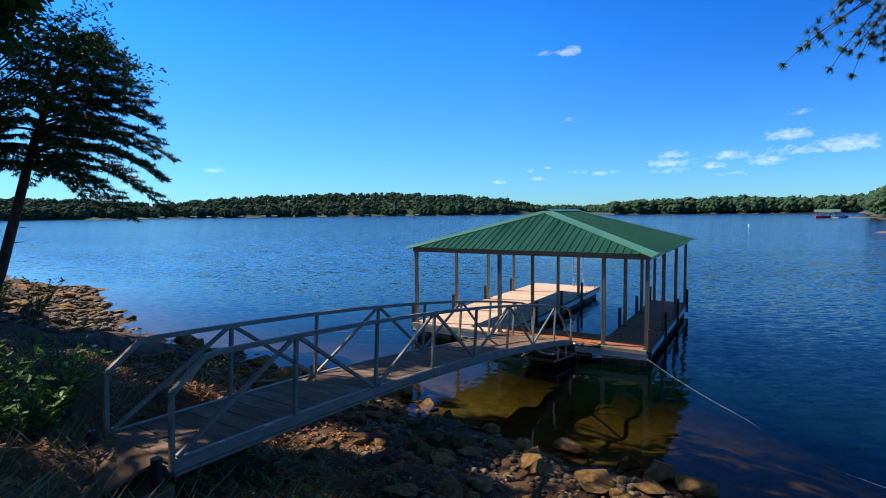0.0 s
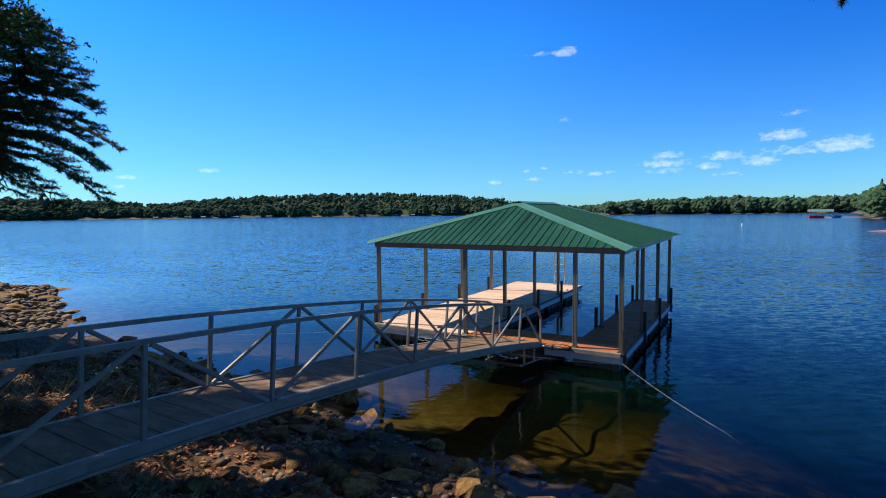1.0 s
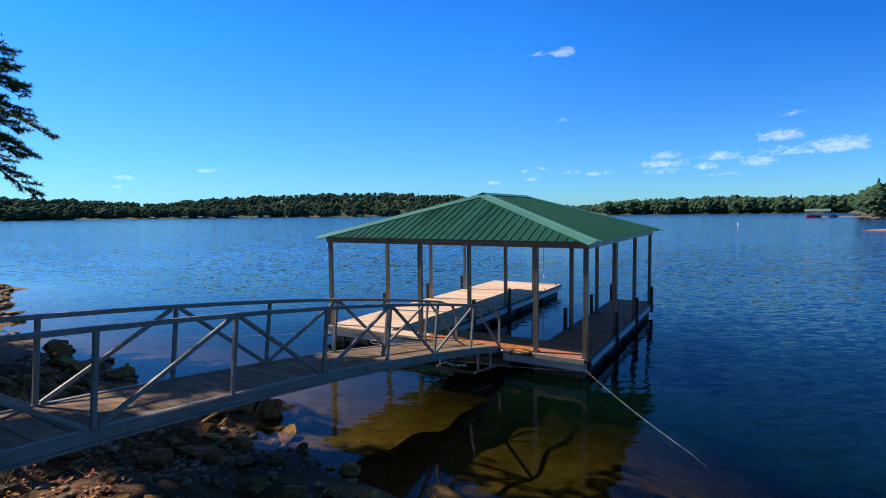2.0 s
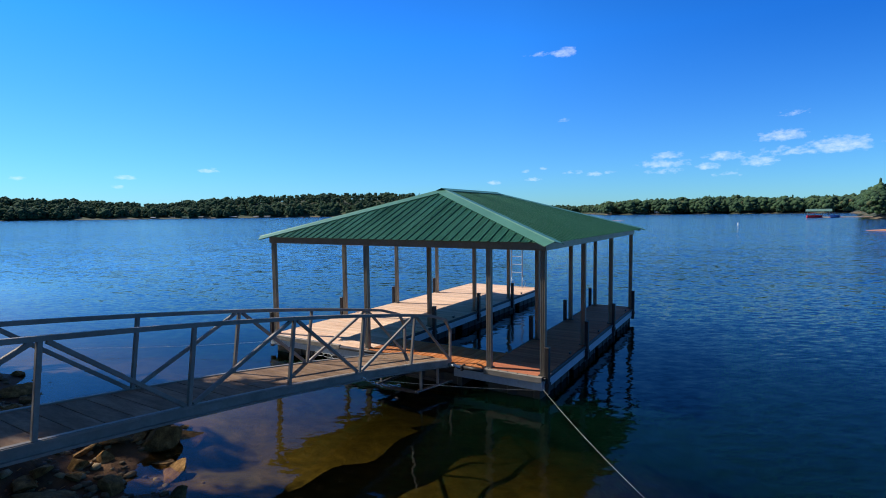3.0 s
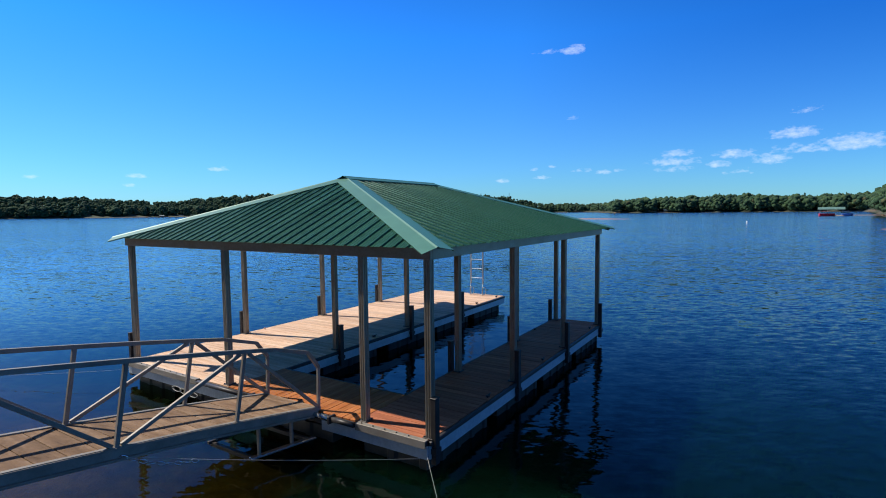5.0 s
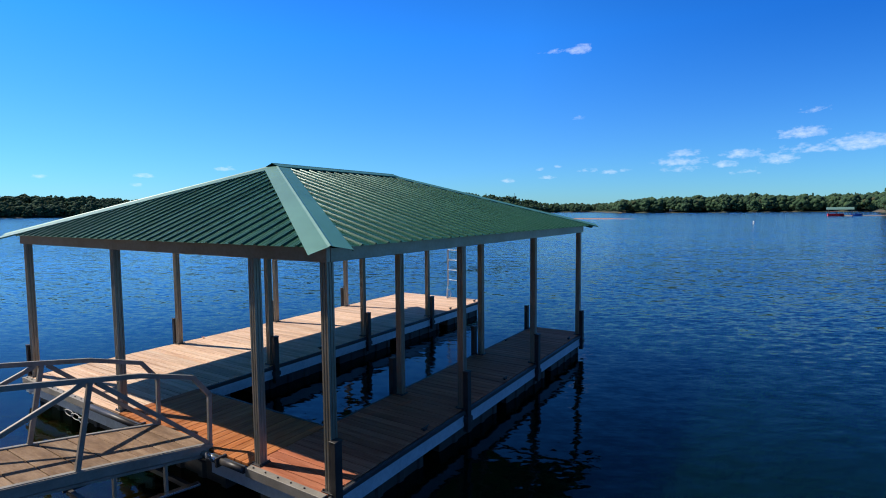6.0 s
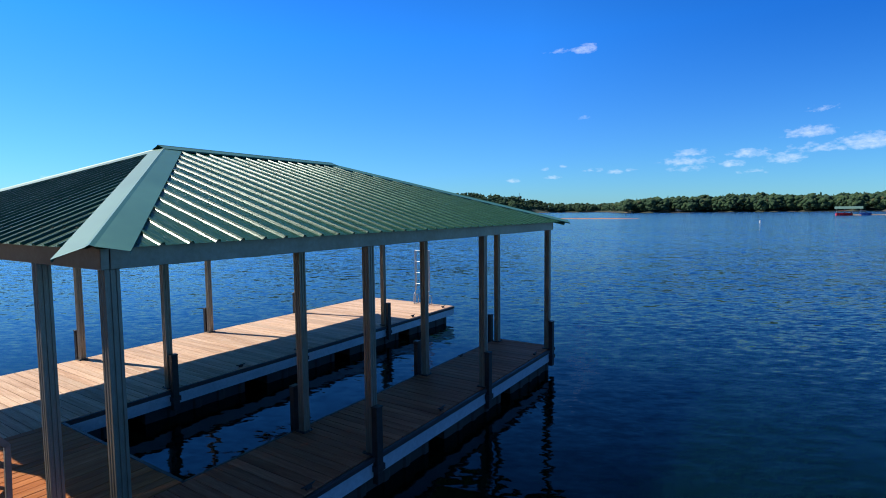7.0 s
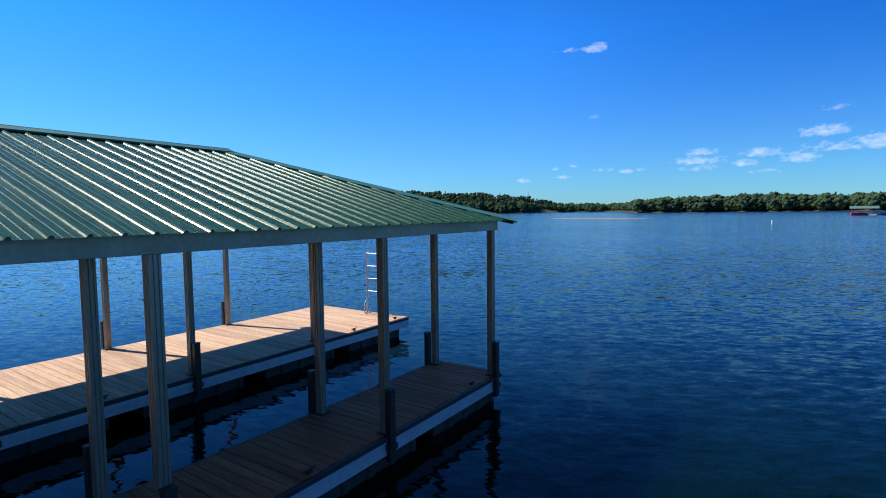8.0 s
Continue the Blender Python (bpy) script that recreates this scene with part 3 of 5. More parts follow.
def build_posts():
    me = post_mesh()
    h = 3.06 - DECK
    sl = bpy.data.meshes.new("pile_sleeve")
    bm = fresh()
    box(bm, (-0.045, -0.055, -0.36), (0.045, 0.055, 0.60), 0.006)
    box(bm, (-0.05, -0.06, 0.585), (0.05, 0.06, 0.605), 0.004)
    box(bm, (-0.06, -0.075, -0.2), (0.04, 0.075, -0.12), 0.004)
    bm.to_mesh(sl)
    bm.free()
    sl.materials.append(M_PILE)
    foot = bpy.data.meshes.new("base_plate")
    bm = fresh()
    box(bm, (-0.085, -0.085, 0), (0.085, 0.085, 0.012), 0.003)
    for sx in (-1, 1):
        for sy in (-1, 1):
            tube(bm, [(sx * 0.068, sy * 0.068, 0.01), (sx * 0.068, sy * 0.068, 0.03)], 0.009, 6)
    bm.to_mesh(foot)
    bm.free()
    foot.materials.append(M_PILE)
    for i, x in enumerate(PX):
        for j, y in enumerate(PY):
            shared("post", me, dock, pose(x, y, DECK + 0.008) @ Matrix.Diagonal((1, 1, h, 1)))
            shared("base_plate", foot, dock, pose(x, y, DECK + 0.003))
            if i in (1, 2) and j == 0:
                continue
            ox = (L0 - 0.06, L1 + 0.07, S1 - 0.07, R1 + 0.06)[i]
            oy = -0.02 if j == 0 else 0.0
            shared("pile_sleeve", sl, dock, pose(ox, y + oy, DECK, 0, 0, 0 if i in (0, 2) else 180))


def build_roof():
    # ring beam and inner beams
    bx0, bx1, by0, by1 = PX[0] - 0.06, PX[3] + 0.06, PY[0] - 0.06, PY[3] + 0.06
    for a, b in (((bx0, by0), (bx1, by0)), ((bx1, by0 + .035), (bx1, by1 - .035)), ((bx1, by1), (bx0, by1)), ((bx0, by1 - .035), (bx0, by0 + .035))):
        d = Vector((b[0] - a[0], b[1] - a[1], 0)).normalized() * 0.03
        part("beam", bar(fresh(), Vector((*a, 3.145)) - (d if abs(d.x) > 0.01 else d * 0), Vector((*b, 3.145)) + (d if abs(d.x) > 0.01 else d * 0), 0.06, 0.18, bevel=0.004), M_POST, dock, "bronze-grey metal eave beam")
    for x in PX[1:3]:
        part("beam", bar(fresh(), (x, by0 + 0.04, 3.13), (x, by1 - 0.04, 3.13), 0.06, 0.14), M_POST, dock)
    cx = (RX0 + RX1) / 2
    yf, yb = RY0 + RRUN, RY1 - RRUN
    roof = new("roof")
    roof.parent = dock
    tagged(roof, "dark green ribbed metal hip roof")
    # rafters and purlins
    ends = [((RX0, RY0), (cx, yf)), ((RX1, RY0), (cx, yf)), ((RX0, RY1), (cx, yb)), ((RX1, RY1), (cx, yb))]
    for (ax, ay), (bx, by) in ends:
        part("rafter", bar(fresh(), (ax + (bx - ax) * 0.06, ay + (by - ay) * 0.06, EAVE + 0.02), (bx, by, RIDGE - 0.08), 0.05, 0.09), M_POST, dock)
    for k in range(1, 5):
        y = yf + (yb - yf) * (k - 1) / 3
        for sx in (RX0, RX1):
            part("rafter", bar(fresh(), (sx + (cx - sx) * 0.06, y, EAVE + 0.02), (cx, y, RIDGE - 0.08), 0.05, 0.09), M_POST, dock)
    # sheets: profile of one rib pitch (offset, height)
    pitch = 0.2286
    prof = [(0, 0.0), (0.012, 0.010), (0.022, 0.023), (0.042, 0.023), (0.051, 0.0), (0.094, 0.0), (0.103, 0.003), (0.112, 0.003), (0.117, 0.0), (0.160, 0.0), (0.169, 0.003), (0.178, 0.003), (0.183, 0.0)]

    def slope(a, b, tri):
        a, b = Vector((*a, 0)), Vector((*b, 0))
        length = (b - a).length
        u = (b - a).normalized()
        inward = Vector((-u.y, u.x, 0))
        if tri:
            V, hip = RRUN, length / 2
        else:
            V, hip = cx - RX0, RRUN
        rise = RIDGE - EAVE
        up = Vector((0, 0, 1)) * V - inward * rise
        up.normalize()

        def point(s, f, h, low=0.0):
            lim = max(0.0, min(s / hip, (length - s) / hip, 1.0))
            k = lim * f - low
            return a + u * s + inward * (V * k) + Vector((0, 0, EAVE + rise * k)) + up * h
        n_sheet = math.ceil(length / (pitch * 4))
        off = (length - n_sheet * pitch * 4) / 2
        for k in range(n_sheet):
            bm = fresh()
            pts = []
            for r in range(4):
                base = off + (k * 4 + r) * pitch
                pts += [(base + o, h) for o, h in prof]
            pts.append((off + (k * 4 + 4) * pitch, 0.0))
            pts = [(min(max(s, 0.0), length), h) for s, h in pts]
            seq = []
            for s, h in pts:
                if not seq or s - seq[-1][0] > 1e-4:
                    seq.append((s, h))
            # points where the hip or ridge line turns
            for br in (hip, length - hip):
                for i in range(len(seq) - 1):
                    if seq[i][0] + 1e-4 < br < seq[i + 1][0] - 1e-4:
                        w_ = (br - seq[i][0]) / (seq[i + 1][0] - seq[i][0])
                        seq.insert(i + 1, (br, seq[i][1] * (1 - w_) + seq[i + 1][1] * w_))
                        break
            lo = [bm.verts.new(point(s, 0, h + 0.0015 * (k % 2), 0.012)) for s, h in seq]
            md = [bm.verts.new(point(s, 1.0, h + 0.0015 * (k % 2))) for s, h in seq]
            for i in range(len(seq) - 1):
                bm.faces.new((lo[i], lo[i + 1], md[i + 1], md[i]))
            bmesh.ops.solidify(bm, geom=bm.faces[:], thickness=0.0012)
            part("roof_sheet", bm, M_ROOF, roof)
        # screws in rows beside the ribs
        bm = fresh()
        nr = round(length / pitch)
        for row in (0.09, 0.33, 0.60, 0.87):
            for r in range(nr):
                s = off + r * pitch + 0.062
                lim = min(s / hip, (length - s) / hip, 1.0)
                if 0 < s < length and lim > row + 0.02:
                    k = row / lim
                    p = point(s, k, 0.0)
                    tube(bm, [p, p + up * 0.008], 0.009, 6)
        tagged(part("screw", bm, M_SCREW, roof, "dark roofing screws"), kind="stuff")

    slope((RX0, RY0), (RX1, RY0), True)
    slope((RX1, RY0), (RX1, RY1), False)
    slope((RX1, RY1), (RX0, RY1), True)
    slope((RX0, RY1), (RX0, RY0), False)

    # folded caps over the hips and the ridge
    def cap(p, q, na, nb, w, name, lift=0.026):
        p, q = Vector(p), Vector(q)
        d = (q - p).normalized()
        bm = fresh()
        rows = []
        crown = (Vector(na) + Vector(nb)).normalized()
        fa = d.cross(Vector(na)).normalized()
        fb = d.cross(Vector(nb)).normalized()
        if fa.dot(Vector(nb)) > 0:
            fa = -fa
        if fb.dot(Vector(na)) > 0:
            fb = -fb
        # each flange leans to its own slope
        if fa.dot(fb) > 0:
            fb = -fb
        for s in (p, q):
            rows.append([bm.verts.new(s + v) for v in (fa * w + Vector(na) * (lift - 0.022), fa * w + Vector(na) * lift, fa * w * 0.12 + crown * (lift + 0.008), crown * (lift + 0.016), fb * w * 0.12 + crown * (lift + 0.008), fb * w + Vector(nb) * lift, fb * w + Vector(nb) * (lift - 0.022))])
        for i in range(6):
            bm.faces.new((rows[0][i], rows[0][i + 1], rows[1][i + 1], rows[1][i]))
        bmesh.ops.recalc_face_normals(bm, faces=bm.faces[:])
        bmesh.ops.solidify(bm, geom=bm.faces[:], thickness=0.0015)
        part(name, bm, M_CAP, roof, "folded green metal " + name.replace("_", " "))
    nf = Vector((0, -(RIDGE - EAVE), RRUN)).normalized()
    nb = Vector((0, RIDGE - EAVE, RRUN)).normalized()
    nl = Vector((-(RIDGE - EAVE), 0, cx - RX0)).normalized()
    nr = Vector((RIDGE - EAVE, 0, cx - RX0)).normalized()
    for (x, y), (ex, ey), n1, n2 in (((RX0, RY0), (cx, yf), nl, nf), ((RX1, RY0), (cx, yf), nf, nr), ((RX0, RY1), (cx, yb), nb, nl), ((RX1, RY1), (cx, yb), nr, nb)):
        tip = Vector((x, y, EAVE))
        top = Vector((ex, ey, RIDGE))
        d = (tip - top).normalized()
        cap(tip + d * 0.09, top - d * 0.02, n1, n2, 0.23, "hip_cap")
    cap((cx, yf - 0.12, RIDGE + 0.012), (cx, yb + 0.12, RIDGE + 0.012), nl, nr, 0.2, "ridge_cap", 0.03)


build_dock_frame()
build_posts()
build_roof()

# ---- the gangway ----
GX0, GX1 = 4.2, 5.44
GY = [-0.3 - 1.55 * k for k in range(9)]


def gz(y):
    """Height of the walking surface along the cambered gangway."""
    s = -y - 0.3
    return 0.544 + 0.199 * s - 0.0064 * s * s


def gn(y):
    """The way square to the walking surface."""
    sl = 0.199 - 0.0128 * (-y - 0.3)
    return Vector((0, sl, 1)).normalized()


def strip(bm, path, w, h, up=(0, 0, 1)):
    """One continuous bar of rectangular section along a path in a plane of constant x."""
    rings = []
    for i, p in enumerate(path):
        d = (path[min(i + 1, len(path) - 1)] - path[max(i - 1, 0)]).normalized()
        x = Vector((1, 0, 0))
        z = x.cross(d).normalized()
        rings.append([bm.verts.new(p + x * (w / 2 * a) + z * (h / 2 * b)) for a, b in ((-1, -1), (1, -1), (1, 1), (-1, 1))])
    for a, b in zip(rings, rings[1:]):
        for k in range(4):
            bm.faces.new((a[k], a[(k + 1) % 4], b[(k + 1) % 4], b[k]))
    bm.faces.new(rings[0][::-1])
    bm.faces.new(rings[-1])
    bmesh.ops.recalc_face_normals(bm, faces=bm.faces[:])
    return bm


def build_gangway():
    gang = thing("gangway", "cambered aluminium truss gangway with grey weathered boards", "gangway", (0, 0, 0))
    rail = 0.97
    fine = [-0.3 - 12.4 * k / 24 for k in range(25)]

    def on(x, y, h):
        return Vector((x, y, gz(y))) + gn(y) * h
    for x in (GX0, GX1):
        side = 1 if x == GX1 else -1
        chord = part("bottom_chord", strip(fresh(), [on(x, y, -0.065) for y in fine], 0.055, 0.16), M_ALU, gang, "aluminium bottom chord")
        part("lip", strip(fresh(), [on(x + side * 0.046, y, -0.125) for y in fine], 0.034, 0.03), M_ALU, chord)
        part("lip", strip(fresh(), [on(x + side * 0.036, y, -0.005) for y in fine], 0.014, 0.024), M_ALU, chord)
        # top rail, kinked down to the end posts
        path = [Vector((x, -0.30, 1.21)), Vector((x, -0.52, 1.50))] + [on(x, y, rail) for y in fine if -12.3 < y < -0.9] + [on(x, -12.35, rail - 0.02), on(x, -12.7, 0.66)]
        part("top_rail", strip(fresh(), path, 0.05, 0.055), M_ALU, gang, "aluminium top rail")
        for k, y in enumerate(GY):
            top = Vector((x, y, 1.22)) if k == 0 else on(x, y, 0.68 if k == 8 else rail - 0.02)
            part("upright", bar(fresh(), on(x, y, -0.1), top, 0.05, 0.05, up=(0, 1, 0), bevel=0.006), M_ALU, gang)
        # diagonals fall alternately from every second upright
        for k in range(8):
            ya, yb = GY[k], GY[k + 1]
            lo, hi = (ya, yb) if k % 2 == 0 else (yb, ya)
            s = 0.05 if hi > lo else -0.05
            part("diagonal", bar(fresh(), on(x, lo + s, 0.02), on(x, hi - s * 1.2, rail - 0.03), 0.045, 0.05, bevel=0.006), M_ALU, gang)
    # boards across
    n = 42
    me = plank_mesh("plank", GX1 - GX0 - 0.06, 12.4 / n, 0.035, M_GANG, "x")
    rng = random.Random(8)
    for k in range(n):
        y = -0.3 - (k + 0.5) * 12.4 / n
        sl = math.degrees(math.atan((gz(y + 0.1) - gz(y - 0.1)) / 0.2))
        shared("plank", me, gang, pose((GX0 + GX1) / 2, y, gz(y) + rng.uniform(-.002, .002), sl, 0, rng.uniform(-.15, .15)))
    for y in fine[::2]:
        part("cross_member", bar(fresh(), (GX0 + 0.03, y, gz(y) - 0.1), (GX1 - 0.03, y, gz(y) - 0.1), 0.05, 0.06), M_ALU, gang)
    return gang


build_gangway()

# ---- fittings of the dock ----


def build_ladder():
    lad = thing("dock_ladder", "raised aluminium swim ladder at the end of the deck", "ladder", (1.8, 11.45, DECK + 0.004))
    w, h = 0.52, 1.74
    for x in (0, w):
        part("rail", bar(fresh(), (x, 0, 0.02), (x, 0.0, h), 0.03, 0.024, up=(0, 1, 0), bevel=0.004), M_LADDER, lad)
        part("rail", bar(fresh(), (x, 0.06, 0.42), (x, 0.06, h), 0.026, 0.018, up=(0, 1, 0), bevel=0.004), M_LADDER, lad)
        # bent foot and grab hoop
        hoop = [(x + 0.01, -0.02, 0.02), (x + 0.05, -0.16, 0.02), (x + 0.09, -0.22, 0.1), (x + 0.09, -0.2, 0.32), (x + 0.06, -0.1, 0.4), (x + 0.02, -0.02, 0.42)]
        part("grab_hoop", tube(fresh(), hoop, 0.013, 8), M_LADDER, lad, "bent tube grab hoop", True)
        ring = [(x + 0.12 + 0.075 * math.cos(a), -0.1, 0.17 + 0.14 * math.sin(a)) for a in [2 * math.pi * k / 14 for k in range(15)]]
        part("foot_loop", tube(fresh(), ring, 0.011, 6, False), M_LADDER, lad, smooth=True)
        part("base_plate", box(fresh(), (x - 0.05, -0.09, 0), (x + 0.07, 0.08, 0.016), 0.004), M_LADDER, lad)
    for k in range(4):
        z = h - 0.015 - k * 0.36
        part("rung", box(fresh(), (0, -0.008, z - 0.014), (w, 0.06, z + 0.008), 0.004), M_LADDER, lad)


def build_hinge():
    h = dock
    y, z = F0 - 0.075, DECK - 0.035
    part("hinge_pipe", tube(fresh(), [(2.3, y, z), (3.86, y, z)], 0.04, 12), M_PILE, h, smooth=True)
    part("hinge_pipe", tube(fresh(), [(3.9, y, z), (4.18, y, z)], 0.046, 12), M_CHROME, h, "bright steel sleeve", True)
    part("hinge_pipe", tube(fresh(), [(4.24, y, z), (5.40, y, z)], 0.036, 12), M_PILE, h, smooth=True)
    part("hinge_pipe", tube(fresh(), [(5.46, y, z), (5.80, y, z)], 0.046, 12), M_CHROME, h, "bright steel sleeve", True)
    part("hinge_pipe", tube(fresh(), [(5.84, y, z), (6.3, y, z)], 0.04, 12), M_PILE, h, smooth=True)
    for x in (3.88, 5.82, 4.21, 5.43):
        part("hinge_lug", box(fresh(), (x - 0.02, y - 0.06, z - 0.07), (x + 0.02, F0 + 0.02, z + 0.055), 0.006), M_PILE, h)


def build_front_angle():
    a = dock
    for x0, x1 in ((L0, 2.25), (6.33, R1)):
        bm = fresh()
        box(bm, (x0, F0 - 0.075, DECK - 0.002), (x1, F0 + 0.012, DECK + 0.012), 0.003)
        box(bm, (x0, F0 - 0.08, DECK - 0.10), (x1, F0 - 0.07, DECK + 0.012), 0.003)
        part("edge_angle", bm, M_ALU, a, "bolted metal edge angle")
        for k in range(int((x1 - x0) / 0.22)):
            x = x0 + 0.1 + 0.22 * k
            part("edge_bolt", tube(fresh(), [(x, F0 - 0.035, DECK + 0.01), (x, F0 - 0.035, DECK + 0.024)], 0.011, 6), M_PILE, a)


def build_underframe():
    u = thing("gangway_stop", "hanging support tray with a bright edge beneath the gangway end", "bracket", (0, 0, 0))
    z = 0.21
    part("rail", bar(fresh(), (5.4, -1.62, z), (5.66, -0.62, z), 0.09, 0.03, bevel=0.005), M_CHROME, u, "bright metal edge rail")
    part("rail", bar(fresh(), (4.4, -1.62, z), (4.5, -0.62, z), 0.06, 0.05, bevel=0.005), M_PILE, u)
    part("crossbar", bar(fresh(), (4.4, -1.56, z - 0.03), (5.42, -1.56, z - 0.03), 0.05, 0.06), M_PILE, u)
    part("crossbar", bar(fresh(), (4.5, -0.7, z - 0.03), (5.6, -0.7, z - 0.03), 0.05, 0.06), M_PILE, u)
    for x, y in ((5.44, -1.5), (5.5, -0.95), (4.42, -1.5)):
        part("hanger", bar(fresh(), (x, y, z), (x, y, gz(y) - 0.12), 0.05, 0.03, up=(0, 1, 0)), M_ALU, u)


def line_between(name, label, pts, sag, r, mat, cat="cable"):
    out = []
    for (p, q), s in zip(zip(pts, pts[1:]), sag):
        p, q = Vector(p), Vector(q)
        for k in range(17):
            f = k / 16
            v = p.lerp(q, f)
            v.z -= s * 4 * f * (1 - f)
            out.append(v)
    return tagged(part(name, tube(fresh(), out, r, 6), mat, None, "", True), label, cat)


def build_lines():
    line_between("mooring_cable", "thin pale mooring cable running from dock corner to the bank", [(R1 + 0.02, F0 - 0.05, 0.28), (10.1, -3.2, 0.04), (11.0, -4.25, -0.12), (11.7, -5.0, 0.03), (13.6, -7.5, 0.6)], [0.06, 0.0, 0.0, 0.0], 0.0026, M_ROPE)
    line_between("mooring_cable", "thin pale mooring cable running from dock corner to the bank", [(L0 - 0.02, F0 - 0.03, 0.3), (-7.5, -4.7, 0.25)], [0.12], 0.0028, M_ROPE)
    line_between("tie_wire", "slack steel wire under the gangway end", [(GX1 + 0.03, GY[2], gz(GY[2]) - 0.1), (R1 - 0.1, F0 - 0.06, 0.24)], [0.03], 0.0025, M_ROPE)
    ch = thing("chain", "galvanised chain shackled under the gangway", "chain", (0, 0, 0))
    p, q = Vector((GX1 + 0.05, GY[2] + 0.05, gz(GY[2]) - 0.12)), Vector((GX1 + 0.28, GY[2] + 0.75, 0.70))
    for k in range(9):
        c = p.lerp(q, k / 8) - Vector((0, 0, 0.05 * math.sin(math.pi * k / 8)))
        d = (q - p).normalized()
        s = d.cross(Vector((0, 0, 1))).normalized() if k % 2 else Vector((0, 0, 1))
        ring = [c + d * 0.045 * math.cos(a) + s * 0.024 * math.sin(a) for a in [2 * math.pi * j / 10 for j in range(11)]]
        part("link", tube(fresh(), ring, 0.008, 5, False), M_CHROME, ch, smooth=True)
    # coiled cable tied below the front deck
    bm = fresh()
    rng = random.Random(5)
    for k in range(3):
        c = Vector((1.55 + 0.3 * k, F0 - 0.06, 0.2))
        ring = [c + Vector((0.16 * math.cos(a) + rng.uniform(-.015, .015), -0.02 * k, 0.05 * math.sin(a))) for a in [2 * math.pi * j / 14 for j in range(15)]]
        tube(bm, ring, 0.008, 5, False)
    tagged(part("cable_coil", bm, M_ROPE, None, "", True), "loose coil of thin cable hung on the front fascia", "cable")


def build_cleats():
    pos = [(R1 - 0.05, 1.6, 0), (R1 - 0.05, 4.2, 0), (R1 - 0.05, 7.7, 0), (L1 - 0.08, 4.0, 0), (L1 - 0.08, 9.6, 0), (S1 + 0.06, 6.8, 0), (L1 - 0.1, 11.2, 0)]
    first = thing("cleat", "small dark dock cleat", "cleat", (pos[0][0], pos[0][1], DECK + 0.003), "cleats on the deck")
    part("horn", tube(fresh(), [(0, -0.1, 0.05), (0, -0.05, 0.04), (0, 0.05, 0.04), (0, 0.1, 0.05)], [0.006, 0.012, 0.012, 0.006], 8), M_PILE, first, smooth=True)
    part("foot", box(fresh(), (-0.02, -0.04, 0), (0.02, 0.04, 0.035), 0.006), M_PILE, first)
    for x, y, r in pos[1:]:
        copy_thing(first, pose(x, y, DECK + 0.003, 0, 0, r))


build_ladder()
build_hinge()
build_front_angle()
build_underframe()
build_lines()
build_cleats()

# ---- shore: rocks, litter, plants ----


def ground_z(x, y):
    return float(heights(np.array([x]), np.array([y]))[0][0])


def rock_mesh(seed, flat):
    rng = random.Random(seed)
    bm = fresh()
    bmesh.ops.create_icosphere(bm, subdivisions=3, radius=1)
    # cut facets, then roughen
    planes = [(Vector((rng.uniform(-1, 1), rng.uniform(-1, 1), rng.uniform(-1, 1))).normalized(), rng.uniform(0.38, 0.72)) for _ in range(14)]
    o = Vector((seed * 7.3, seed * 3.1, 0))
    for v in bm.verts:
        for n, d in planes:
            k = v.co.dot(n)
            if k > d:
                v.co -= n * (k - d) * 0.97
        v.co *= 1 + 0.08 * noise.noise(v.co * 2.2 + o) + 0.03 * noise.noise(v.co * 6 + o)
        v.co.z *= flat
    me = bpy.data.meshes.new("rock")
    bm.to_mesh(me)
    bm.free()
    me.polygons.foreach_set("use_smooth", [True] * len(me.polygons))
    me.set_sharp_from_angle(angle=0.42)
    me.materials.append(M_ROCK)
    return me


